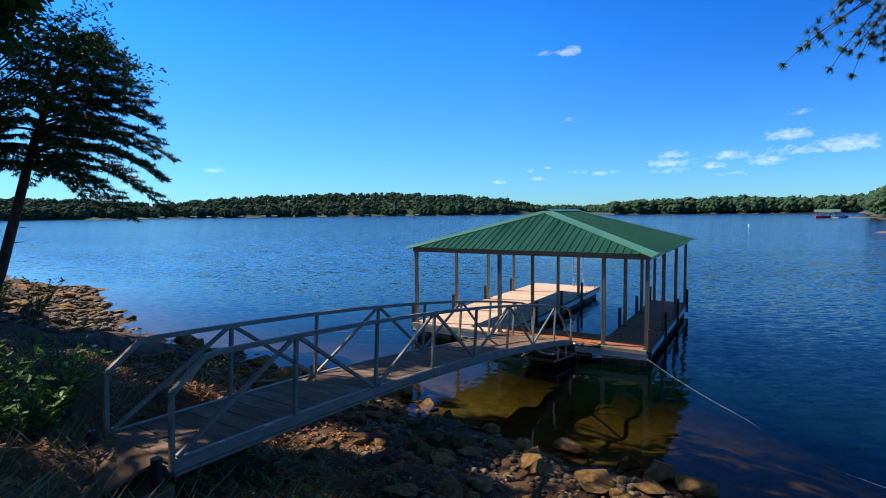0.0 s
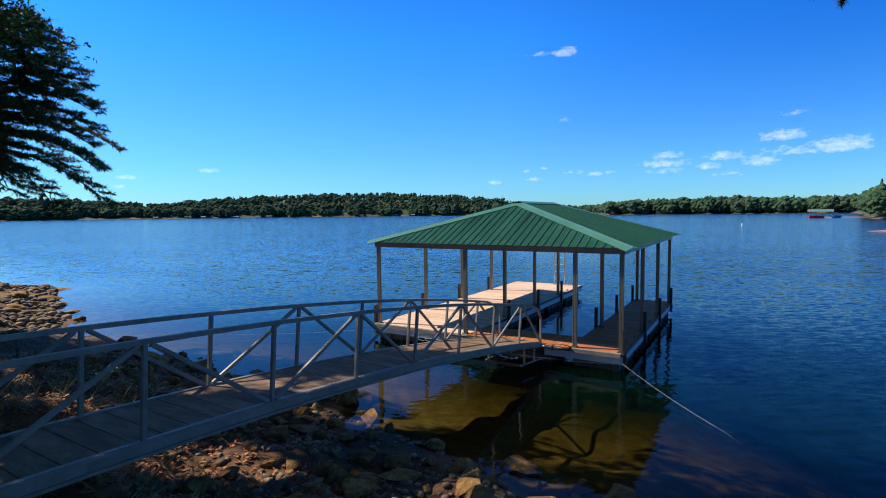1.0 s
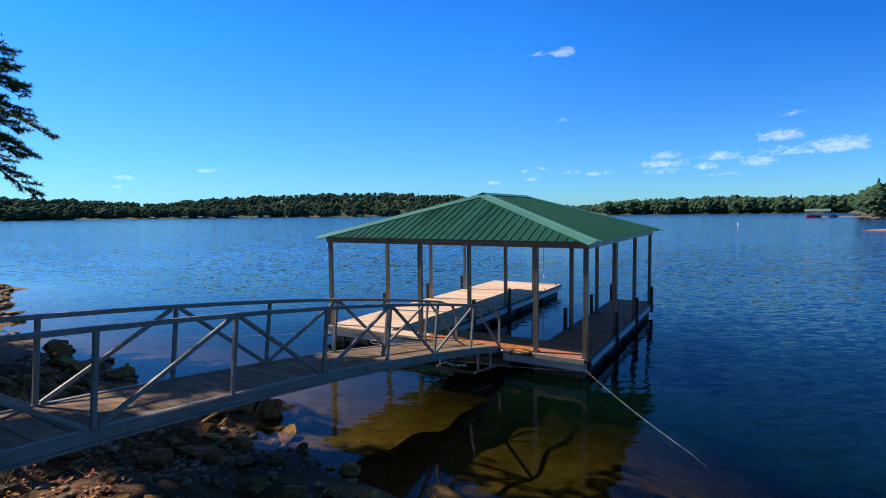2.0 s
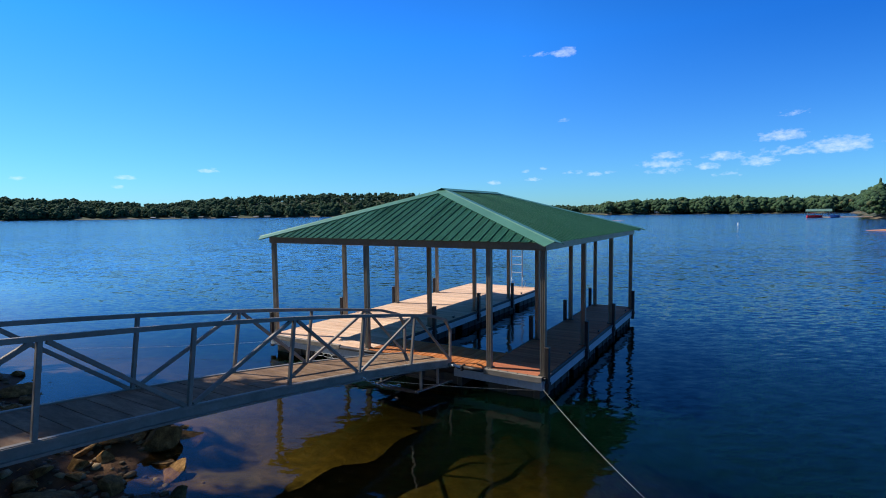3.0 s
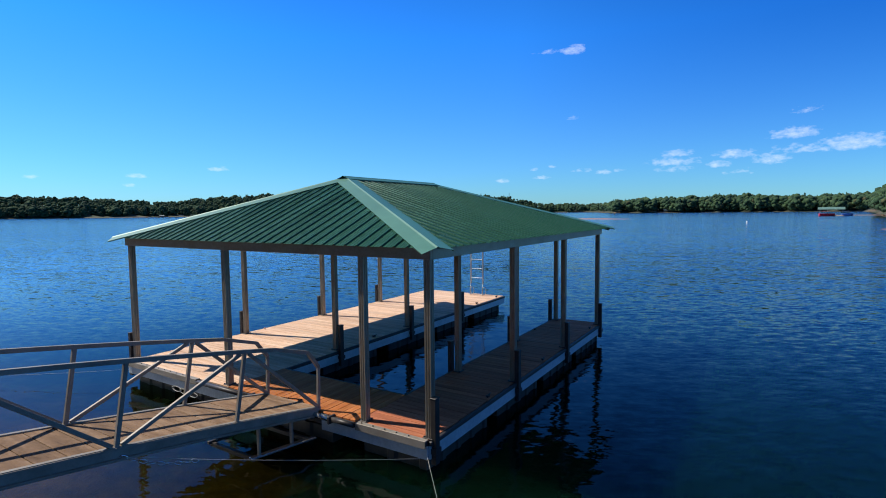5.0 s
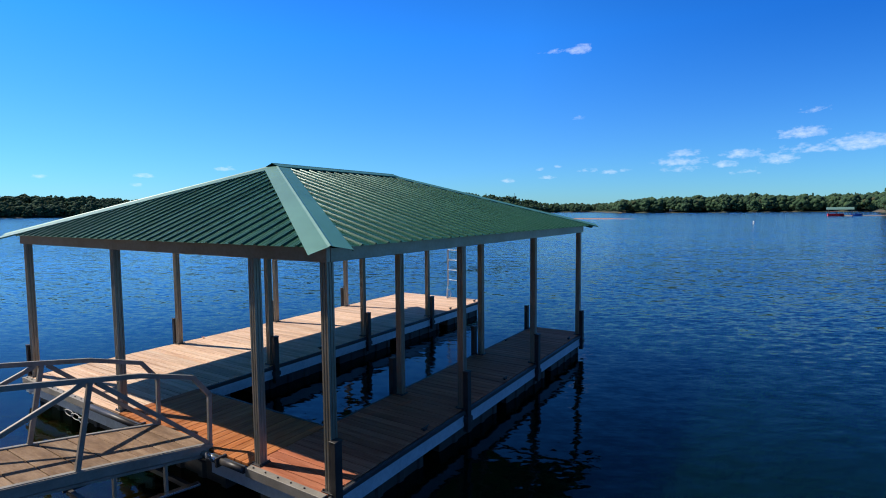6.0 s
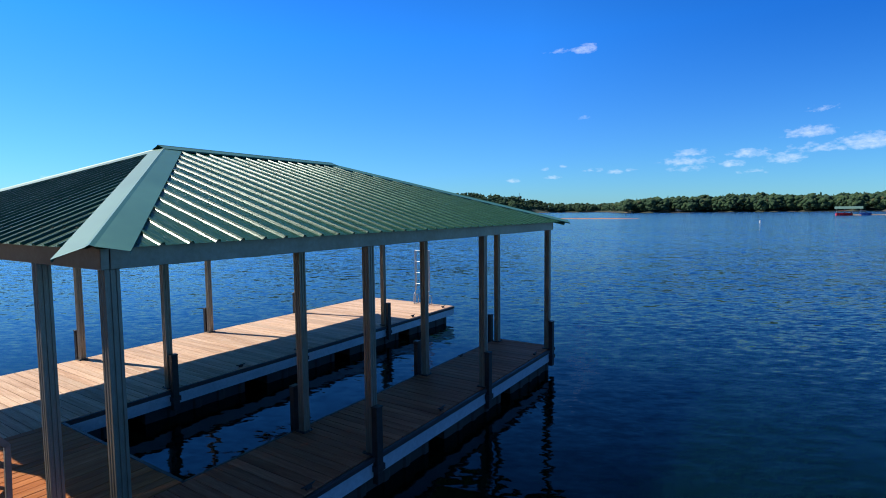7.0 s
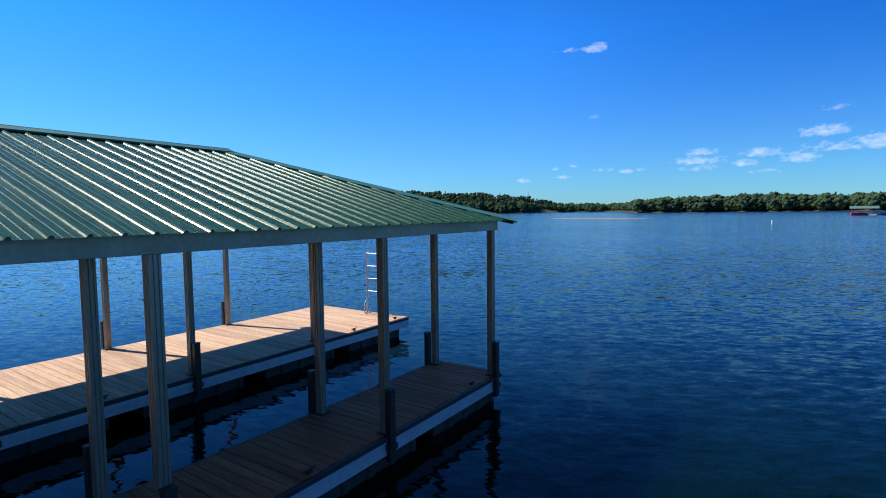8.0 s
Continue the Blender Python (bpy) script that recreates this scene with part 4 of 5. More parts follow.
def build_rocks():
    rng = random.Random(21)
    kinds = [rock_mesh(k, 0.55 + 0.05 * (k % 4)) for k in range(8)]
    slabs = [rock_mesh(40 + k, 0.3) for k in range(5)]
    made = 0

    def put(me, x, y, s, tilt, sink, label, group):
        ob = new("rock", me)
        ob.matrix_world = Matrix.Translation((x, y, ground_z(x, y) + s * sink)) @ Euler((rng.uniform(-tilt, tilt), rng.uniform(-tilt, tilt), rng.uniform(0, 6.28))).to_matrix().to_4x4() @ Matrix.Diagonal((s * rng.uniform(0.9, 1.35), s * rng.uniform(0.7, 1.0), s * rng.uniform(0.8, 1.1), 1))
        tagged(ob, label, "rock", group)
    placed = []
    tries = 0
    while made < 200 and tries < 20000:
        tries += 1
        x = rng.uniform(-4, 11.5)
        sh = float(np.interp(x, SHORE_X, SHORE_Y))
        d = rng.triangular(-0.7, 4.4, 1.0)
        y = sh - d
        s = rng.uniform(0.11, 0.22) if made > 65 else rng.uniform(0.22, 0.38)
        if any((x - a) ** 2 + (y - b) ** 2 < (s + c) ** 2 * 0.42 for a, b, c in placed):
            continue
        placed.append((x, y, s))
        flat = rng.random() < 0.4
        put(rng.choice(slabs if flat else kinds), x, y, s * (1.25 if flat else 1), 0.4, 0.22, "rounded tan rock on the lake bank" if s < 0.22 else "large weathered tan boulder on the lake bank", "bank rocks")
        made += 1
    # flat ledge stones of the sunlit point
    for k in range(88):
        x = rng.uniform(-33, -15)
        sh = float(np.interp(x, SHORE_X, SHORE_Y))
        d = rng.uniform(-0.5, 4.2)
        put(rng.choice(slabs), x, sh - d, rng.uniform(0.34, 0.72), 0.12, 0.1, "flat layered brown ledge stone on the sunlit point", "ledge stones")
    # dark rocks standing at the left waterline
    for x, y, s in ((-6.4, -5.0, 0.55), (-5.7, -5.3, 0.45), (-7.3, -4.8, 0.5), (2.3, -5.15, 0.5), (2.9, -5.4, 0.45), (1.6, -5.3, 0.4), (-2.7, -4.75, 0.12), (6.7, -7.0, 0.32), (9.0, -6.5, 0.42), (9.5, -6.8, 0.4)):
        put(rng.choice(kinds), x, y, s, 0.2, 0.3, "large weathered tan boulder on the lake bank", "bank rocks")
    # pebbles and gravel, one heap
    bm = fresh()
    bmesh.ops.create_icosphere(bm, subdivisions=1, radius=1)
    base = np.array([v.co[:] for v in bm.verts])
    tris = np.array([[v.index for v in f.verts] for f in bm.faces])
    bm.free()
    nrg = np.random.default_rng(4)
    V, F = [], []
    n = 3800
    xs = nrg.uniform(-5, 13, n)
    ds = nrg.triangular(-0.5, 0.9, 6.0, n)
    far = nrg.random(n) < 0.35
    xs[far] = nrg.uniform(-33, -10, far.sum())
    ys = np.interp(xs, SHORE_X, SHORE_Y) - ds
    zs = heights(xs, ys)[0]
    for k in range(n):
        s = nrg.uniform(0.02, 0.085) * (2.2 if far[k] else 1)
        p = base * (1 + nrg.uniform(-0.28, 0.28, (len(base), 1))) * np.array([s * nrg.uniform(0.8, 1.5), s, s * nrg.uniform(0.4, 0.75)])
        a = nrg.uniform(0, 6.28)
        c, si = math.cos(a), math.sin(a)
        p = p @ np.array([[c, si, 0], [-si, c, 0], [0, 0, 1]]) + np.array([xs[k], ys[k], zs[k] + s * 0.2])
        F.append(tris + len(V) * len(base))
        V.append(p)
    me = mesh_arrays("gravel", np.concatenate(V).tolist(), np.concatenate(F).tolist(), M_GRAVEL, True)
    tagged(new("gravel", me), "loose brown gravel and small stones along the bank", "gravel", kind="stuff")


def stone_scatter_material():
    m, t, b = material("gravel_stone")
    g = t.nodes.new("ShaderNodeNewGeometry")
    col = ramp(t, g.outputs["Random Per Island"], [(0, (0.07, 0.045, 0.025)), (0.5, (0.18, 0.12, 0.06)), (1, (0.32, 0.24, 0.13))])
    v = coords(t, (1, 1, 1), False)
    fine = texture(t, "Noise", 30, v)
    col = mix_colour(t, 0.7, col, ramp(t, fine.outputs[0], [(0.3, (0.55, 0.52, 0.5)), (0.7, (1.1, 1.08, 1.05))]), "MULTIPLY")
    t.links.new(col, b.inputs["Base Color"])
    b.inputs["Roughness"].default_value = 0.85
    bump(t, b, fine.outputs[0], 0.5, 0.006)
    return m


M_GRAVEL = stone_scatter_material()
build_rocks()

# leaf outlines: length along y, centre rib bent upward
LEAF_OAK = [(0, 0), (0.16, 0.18), (0.10, 0.30), (0.27, 0.48), (0.14, 0.58), (0.24, 0.80), (0.06, 0.86), (0, 1.0)]
LEAF_PLAIN = [(0, 0), (0.2, 0.25), (0.25, 0.5), (0.13, 0.8), (0, 1.0)]


def leaf_template(outline, curl=0.12):
    vs, fs = [], []
    left = [(-x, y, abs(x) * curl * 2) for x, y in outline]
    right = [(x, y, abs(x) * curl * 2) for x, y in outline]
    n = len(outline)
    ribs = [(0, y, 0) for _, y in outline]
    vs = left + ribs + right
    for i in range(n - 1):
        fs.append((i, n + i, n + i + 1, i + 1))
        fs.append((n + i, 2 * n + i, 2 * n + i + 1, n + i + 1))
    return np.array(vs), np.array(fs)


def scatter(template, places, sizes, dirs, normals):
    """Copies of one small shape: each along its own direction."""
    tv, tf = template
    V, F = [], []
    for k in range(len(places)):
        d = dirs[k] / (np.linalg.norm(dirs[k]) + 1e-9)
        x = np.cross(d, normals[k])
        x /= np.linalg.norm(x) + 1e-9
        z = np.cross(x, d)
        V.append((tv[:, :1] * x + tv[:, 1:2] * d + tv[:, 2:3] * z) * sizes[k] + places[k])
        F.append(tf + k * len(tv))
    return np.concatenate(V).tolist(), np.concatenate(F).tolist()


def build_litter():
    g = np.random.default_rng(9)
    n = 16000
    x = g.uniform(-3.5, 10, n)
    d = g.triangular(1.2, 5.5, 9.5, n)
    y = np.interp(x, SHORE_X, SHORE_Y) - d
    z = heights(x, y)[0] + g.uniform(0.01, 0.05, n)
    a = g.uniform(0, 6.28, n)
    dirs = np.stack([np.cos(a), np.sin(a), g.uniform(-0.25, 0.45, n)], -1)
    nor = np.stack([g.uniform(-.5, .5, n), g.uniform(-.5, .5, n), np.ones(n)], -1)
    v, f = scatter(leaf_template(LEAF_OAK), np.stack([x, y, z], -1), g.uniform(0.05, 0.11, n), dirs, nor)
    tagged(new("leaf_litter", mesh_arrays("leaf_litter", v, f, M_LITTER)), "dry brown and red fallen leaves over the bank", "leaves", kind="stuff")
    # grass and straw blades
    n = 4200
    x = g.uniform(-3, 9, n)
    d = g.triangular(3.0, 7.0, 9.0, n)
    y = np.interp(x, SHORE_X, SHORE_Y) - d
    z = heights(x, y)[0]
    a = g.uniform(0, 6.28, n)
    dirs = np.stack([np.cos(a) * 0.7, np.sin(a) * 0.7, g.uniform(0.1, 1.2, n)], -1)
    nor = np.stack([np.sin(a), -np.cos(a), 0.3 * np.ones(n)], -1)
    blade = (np.array([(-0.02, 0, 0), (0.02, 0, 0), (0.015, 0.5, 0.06), (-0.015, 0.5, 0.06), (0, 1, 0.2)]), np.array([(0, 1, 2), (0, 2, 3), (3, 2, 4)]))
    v, f = scatter(blade, np.stack([x, y, z], -1), g.uniform(0.12, 0.45, n), dirs, nor)
    tagged(new("dry_grass", mesh_arrays("dry_grass", v, f, M_GRASS)), "sparse dry grass and straw on the bank", "grass", kind="stuff")


build_litter()


def stems_and_leaves(name, base, label, cat, n_stem, height, spread, leaf, mat, leaf_size, per, seed, bark=M_BARK, group=""):
    """A low leafy plant: thin stems with leaves along them."""
    rng = random.Random(seed)
    g = np.random.default_rng(seed)
    th = thing(name, label, cat, (base[0], base[1], ground_z(*base) - 0.02), group)
    bm = fresh()
    P, D, S = [], [], []
    for k in range(n_stem):
        a, out = rng.uniform(0, 6.28), rng.uniform(0.1, 1) * spread
        h = height * rng.uniform(0.5, 1.0)
        p0 = Vector((rng.uniform(-.12, .12) * spread, rng.uniform(-.12, .12) * spread, 0))
        tip = Vector((math.cos(a) * out, math.sin(a) * out, h))
        mid = p0.lerp(tip, 0.5) + Vector((0, 0, 0.12 * h))
        pts = [p0.lerp(mid, f).lerp(mid.lerp(tip, f), f) for f in (0, .25, .5, .75, 1)]
        tube(bm, pts, [0.006, 0.005, 0.004, 0.003, 0.0015], 5)
        for j in range(per):
            f = rng.uniform(0.2, 1)
            q = p0.lerp(mid, f).lerp(mid.lerp(tip, f), f)
            P.append(q[:])
            D.append((rng.uniform(-1, 1), rng.uniform(-1, 1), rng.uniform(-.4, .7)))
            S.append(leaf_size * rng.uniform(0.6, 1.2))
    tagged(part("stem", bm, bark, th), kind="stuff")
    N = np.stack([g.uniform(-.6, .6, len(P)), g.uniform(-.6, .6, len(P)), np.ones(len(P))], -1)
    v, f = scatter(leaf_template(leaf), np.array(P), S, np.array(D), N)
    ob = new("leaves", mesh_arrays("leaves", v, f, mat))
    ob.parent = th
    return th


def build_plants():
    stems_and_leaves("shrub", (3.85, -13.25), "bright green leafy shrub on the bank beside the gangway", "shrub", 34, 1.15, 0.75, LEAF_OAK, M_WEED, 0.11, 22, 3)
    stems_and_leaves("shrub", (3.0, -12.6), "red-tinged wild shrub on the bank", "shrub", 26, 1.25, 0.6, LEAF_PLAIN, M_OAK, 0.08, 14, 4)
    stems_and_leaves("shrub", (4.4, -14.0), "bright green leafy shrub on the bank beside the gangway", "shrub", 26, 0.8, 0.6, LEAF_PLAIN, M_WEED, 0.10, 20, 6)
    rng = random.Random(17)
    for k in range(16):
        x = rng.uniform(4.9, 8.4)
        y = -10.2 - rng.uniform(0, 2.2)
        stems_and_leaves("weed", (x, y), "small green weed growing between bank stones", "weed", 7, rng.uniform(0.15, 0.38), 0.22, LEAF_PLAIN, M_WEED, 0.055, 8, 30 + k, group="bank weeds")
    for k in range(9):
        x = rng.uniform(-7, 2.5)
        stems_and_leaves("weed", (x, -8.2 - rng.uniform(0, 3)), "tall dry weed on the shaded bank", "weed", 8, rng.uniform(0.5, 1.1), 0.4, LEAF_PLAIN, M_OAK, 0.07, 8, 60 + k, group="bank weeds")
    for k, (x, y) in enumerate(((-12.0, -8.6), (-13.6, -8.2), (-10.6, -8.0))):
        stems_and_leaves("shrub", (x, y), "dark evergreen shrub at the foot of the pine", "shrub", 30, 1.5, 0.9, LEAF_PLAIN, M_OAK, 0.12, 22, 80 + k)


build_plants()


def build_abutment():
    ab = thing("abutment", "weathered concrete landing block at the shore end of the gangway", "landing", (4.82, -13.2, 1.5))
    bm = fresh()
    box(bm, (-0.66, -0.35, -0.45), (0.66, 0.5, gz(-12.7) - 1.5 - 0.2), 0.03)
    for v in bm.verts:
        v.co += Vector((noise.noise(v.co * 3), noise.noise(v.co * 3 + Vector((5, 0, 0))), noise.noise(v.co * 3 + Vector((0, 5, 0))))) * 0.03
    part("block", bm, M_CONC, ab)
    part("ramp_plate", bar(fresh(), (0, -0.5, gz(-12.7) - 1.5 - 0.17), (0, 0.48, gz(-12.7) - 1.5 + 0.0), 1.0, 0.03), M_GANG, ab, "grey timber landing plate")
    for x in (-0.62, 0.62):
        part("anchor_post", tube(fresh(), [(x, 0.35, -0.5), (x, 0.35, 0.62)], 0.05, 10), M_PILE, ab, "dark steel anchor post")
    bd = thing("board", "loose weathered board lying on the bank", "board", (2.7, -9.6, ground_z(2.7, -9.6)))
    part("plank", box(fresh(), (-0.55, -0.09, 0.02), (0.55, 0.09, 0.09), 0.008), M_GANG, bd)
    bd.rotation_euler = (0.1, 0.0, 0.5)


build_abutment()

# ---- trees ----


def needle_tuft(rng, P, D, out, n, length, w=0.016):
    V, F = out
    for _ in range(n):
        d = Vector(D) * 0.8 + Vector((rng.uniform(-1, 1), rng.uniform(-1, 1), rng.uniform(-1, 1)))
        d.normalize()
        s = d.orthogonal().normalized() * w
        L = length * rng.uniform(0.7, 1.15)
        i = len(V)
        V += [P - s * 0.5, P + s * 0.5, P + d * L]
        F.append((i, i + 1, i + 2))


def curve(p, q, lift, n):
    p, q = Vector(p), Vector(q)
    return [p.lerp(q, k / n) + Vector((0, 0, lift * 4 * (k / n) * (1 - k / n))) for k in range(n + 1)]


def pine_limb(rng, wood, out, p, q, lift, r0, twig=(0.45, 1.2), tuft=9, need=0.17, hang=0.0, width=0.026):
    pts = curve(p, q, lift, 8)
    tube(wood, pts, [r0 * (1 - 0.85 * k / 8) + 0.004 for k in range(9)], 6)
    axis_d = (Vector(q) - Vector(p)).normalized()
    length = (Vector(q) - Vector(p)).length
    steps = max(5, int(length / 0.12))
    for k in range(steps):
        f = 0.22 + 0.78 * (k + rng.random()) / steps
        i = min(int(f * 8), 7)
        c = pts[i].lerp(pts[i + 1], f * 8 - i)
        sd = 1 if k % 2 else -1
        out_d = axis_d.cross(Vector((0, 0, 1))).normalized() * sd
        d = (axis_d * rng.uniform(0.5, 1.1) + out_d * rng.uniform(0.4, 1.0) + Vector((0, 0, rng.uniform(-0.25, 0.25) - hang))).normalized()
        L = rng.uniform(*twig) * (1.15 - 0.6 * f)
        e = c + d * L
        tube(wood, [c, c.lerp(e, 0.5) + Vector((0, 0, 0.03)), e], [0.010, 0.007, 0.003], 4)
        m = max(2, int(L / 0.085))
        for j in range(m + 1):
            g_ = 0.25 + 0.75 * j / m
            needle_tuft(rng, c.lerp(e, g_), d, out, tuft, need, width)
    needle_tuft(rng, pts[-1], axis_d, out, tuft + 4, need, width)


def finish_tree(th, wood, out, name, mat, label=""):
    part("trunk", wood, M_BARK, th, "", True)
    ob = new(name, mesh_arrays(name, [v[:] for v in out[0]], out[1], mat))
    ob.parent = th
    if label:
        tagged(ob, label)


def build_pine():
    rng = random.Random(12)
    bx, by = -12.45, -8.85
    b = Vector((bx, by, ground_z(bx, by) - 0.1))
    th = thing("pine_tree", "leaning dark pine with layered drooping branches on the bank", "tree", b)
    tr = [Vector(p) - b for p in ((bx, by, b.z), (-11.8, -8.45, 2.5), (-11.19, -8.07, 4.71), (-10.68, -7.76, 6.59), (-10.29, -7.52, 7.71), (-9.92, -7.3, 8.63), (-9.64, -7.12, 9.54), (-9.25, -6.88, 10.7))]
    wood = fresh()
    tube(wood, tr, [0.22, 0.165, 0.15, 0.13, 0.105, 0.08, 0.05, 0.015], 10)
    top = tr[-1]

    def trunk_at(z):
        for a, c in zip(tr, tr[1:]):
            if a.z <= z <= c.z:
                return a.lerp(c, (z - a.z) / (c.z - a.z))
        return tr[-1]
    out = ([], [])
    lee = Vector((0.852, 0.524, 0))  # the side to which wind has combed the crown
    n = 70
    z0, z1 = 6.0 - b.z, 10.4 - b.z
    for k in range(n):
        f = k / (n - 1)
        z = z0 + (z1 - z0) * f
        a = 2.4 * k + rng.uniform(-.3, .3)
        d = (Vector((math.cos(a), math.sin(a), 0)) + lee * 0.55).normalized()
        good = max(d.dot(lee), 0.0)
        reach = (4.9 * (1 - f) ** 0.62 + 0.45) * rng.uniform(0.78, 1.0) * (0.45 + 0.55 * good ** 1.3)
        p = trunk_at(z)
        drop = (0.36 * (1 - f) ** 1.6 + 0.02) * reach * rng.uniform(0.55, 1.1)
        pine_limb(rng, wood, out, p, p + d * reach + Vector((0, 0, -drop + 0.12 * reach * f)), 0.15 * reach, 0.05 * (1.1 - 0.7 * f), twig=(0.35, 1.0), tuft=10, need=0.16, width=0.03)
    # a few dead stubs on the bare stem
    for z in (2.6, 3.1, 3.7):
        p = trunk_at(z)
        tube(wood, [p, p + Vector((0.3, 0.35, 0.05))], [0.02, 0.008], 5)
    finish_tree(th, wood, out, "needles", M_NEEDLE)


def build_near_pine():
    """The pine beyond the edge of the view whose branch hangs into it."""
    rng = random.Random(44)
    b = Vector((16.5, -11.5, ground_z(16.5, -11.5) - 0.1))
    th = thing("pine_tree", "tall pine beside the bank with a cone-bearing hanging branch", "tree", b)
    wood, out = fresh(), ([], [])
    tr = [Vector((0, 0, 0)), Vector((0.05, 0.1, 5)), Vector((0.0, 0.2, 10)), Vector((0.1, 0.1, 15))]
    tube(wood, tr, [0.26, 0.22, 0.15, 0.03], 10)
    for k in range(30):
        z = 7.5 + 7 * k / 29
        a = 2.4 * k
        d = Vector((math.cos(a), math.sin(a), 0))
        reach = 3.4 * (1.1 - k / 33)
        if d.x < -0.3 and d.y > 0:
            continue
        pine_limb(rng, wood, out, Vector((0, 0.15, z)), Vector((0, 0.15, z)) + d * reach, 0.3, 0.05, tuft=6)
    # the hanging branch: tips reached from a main stem
    stem0, stem1 = Vector((16.5, -11.4, 9.2)) - b, Vector((11.55, -8.2, 6.75)) - b
    pts = curve(stem0, stem1, 0.5, 8)
    tube(wood, pts, [0.05 - 0.0045 * k for k in range(9)], 6)
    cones = fresh()
    fork = stem1
    tips = [(10.40, -8.80, 5.93), (10.62, -8.68, 6.12), (10.82, -8.56, 5.88), (10.74, -8.6, 6.22), (11.02, -8.42, 5.82), (11.0, -8.48, 6.05), (11.28, -8.30, 5.98), (11.2, -8.3, 6.25), (10.9, -8.5, 6.55), (10.8, -8.7, 6.75), (11.5, -8.15, 5.85), (11.45, -8.2, 6.2), (11.35, -8.2, 6.5)]
    for i, t_ in enumerate(tips):
        e = Vector(t_) - b
        s = pts[7].lerp(fork, rng.random()) if i % 2 else fork.lerp(Vector((11.05, -8.45, 6.5)) - b, rng.random())
        c = curve(s, e, 0.06, 5)
        tube(wood, c, [0.008, 0.007, 0.006, 0.005, 0.004, 0.002], 5)
        for j in range(2, 6):
            for _ in range(2 if j > 3 else 1):
                needle_tuft(rng, c[j], (c[j] - c[j - 1]).normalized(), out, 34, 0.085, 0.008)
        for _ in range(5):
            q = c[3] + Vector((rng.uniform(-.16, .16), rng.uniform(-.16, .16), rng.uniform(-.14, .1)))
            tube(wood, [c[3], q], [0.004, 0.002], 4)
            needle_tuft(rng, q, (q - c[3]).normalized(), out, 40, 0.085, 0.008)
        if i % 2 == 0:
            m = Matrix.Translation(c[3] + Vector((0, 0, -0.03))) @ Matrix.Diagonal((0.024, 0.024, 0.034, 1))
            bmesh.ops.create_icosphere(cones, subdivisions=2, radius=1, matrix=m)
    for v in cones.verts:
        v.co += v.normal * 0.006 * noise.noise(v.co * 90)
    tagged(part("cone", cones, M_BARK, th, "small dark pine cones"), kind="stuff")
    finish_tree(th, wood, out, "needles", M_NEEDLE)


# gaps in the leaf cover through which the sun reaches the bank: ground point, radius
gap_rng = random.Random(71)
GAPS = [(3.2, -8.9, 0.5), (4.2, -9.0, 0.5), (5.2, -9.1, 0.3), (6.9, -7.7, 0.55), (7.9, -7.8, 0.6), (8.9, -7.7, 0.6), (9.6, -7.5, 0.4), (3.9, -13.2, 0.55), (2.4, -12.2, 0.4), (3.2, -13.9, 0.35), (4.9, -12.2, 0.22)]
GAPS += [(gap_rng.uniform(-1, 3.5), gap_rng.uniform(-13.5, -7.5), gap_rng.uniform(0.08, 0.2)) for _ in range(10)]
GAPS += [(4.8, -8.3, 0.3), (3.4, -10.0, 0.3), (6.5, -7.4, 0.35), (2.7, -12.45, 0.35), (2.0, -11.3, 0.3), (2.55, -10.6, 0.25), (7.3, -8.35, 0.4)]
GAP_AT = np.array([(x, y, ground_z(x, y) + (0.9 if y < -13 else 0.1)) for x, y, _ in GAPS])
# over the gangway boards, and the sunlit tips of the boughs
GAP_AT = np.vstack([GAP_AT, [(4.6, -8.5, 1.72), (5.0, -9.2, 1.8), (4.5, -9.9, 1.85), (4.9, -12.0, 1.97), (-4.9, -7.6, 8.8), (-6.8, -8.9, 8.4), (-5.4, -8.0, 9.9)]])
GAP_R = np.array([r + (0.25 if y > -9.3 and x > 3 else 0.1) for x, y, r in GAPS] + [0.26, 0.24, 0.15, 0.16, 1.1, 0.9, 0.9])


def in_gap(p):
    """True where a leaf would stand in one of the gaps."""
    d = np.array(to_sun)
    v = np.asarray(p)[:, None, :] - GAP_AT[None]
    along = v @ d
    off = np.linalg.norm(v - along[..., None] * d, axis=-1)
    wob_ = 1.0 + 0.3 * np.sin(along * 2.1) 
    return ((off < GAP_R * wob_) & (along > 2)).any(1)


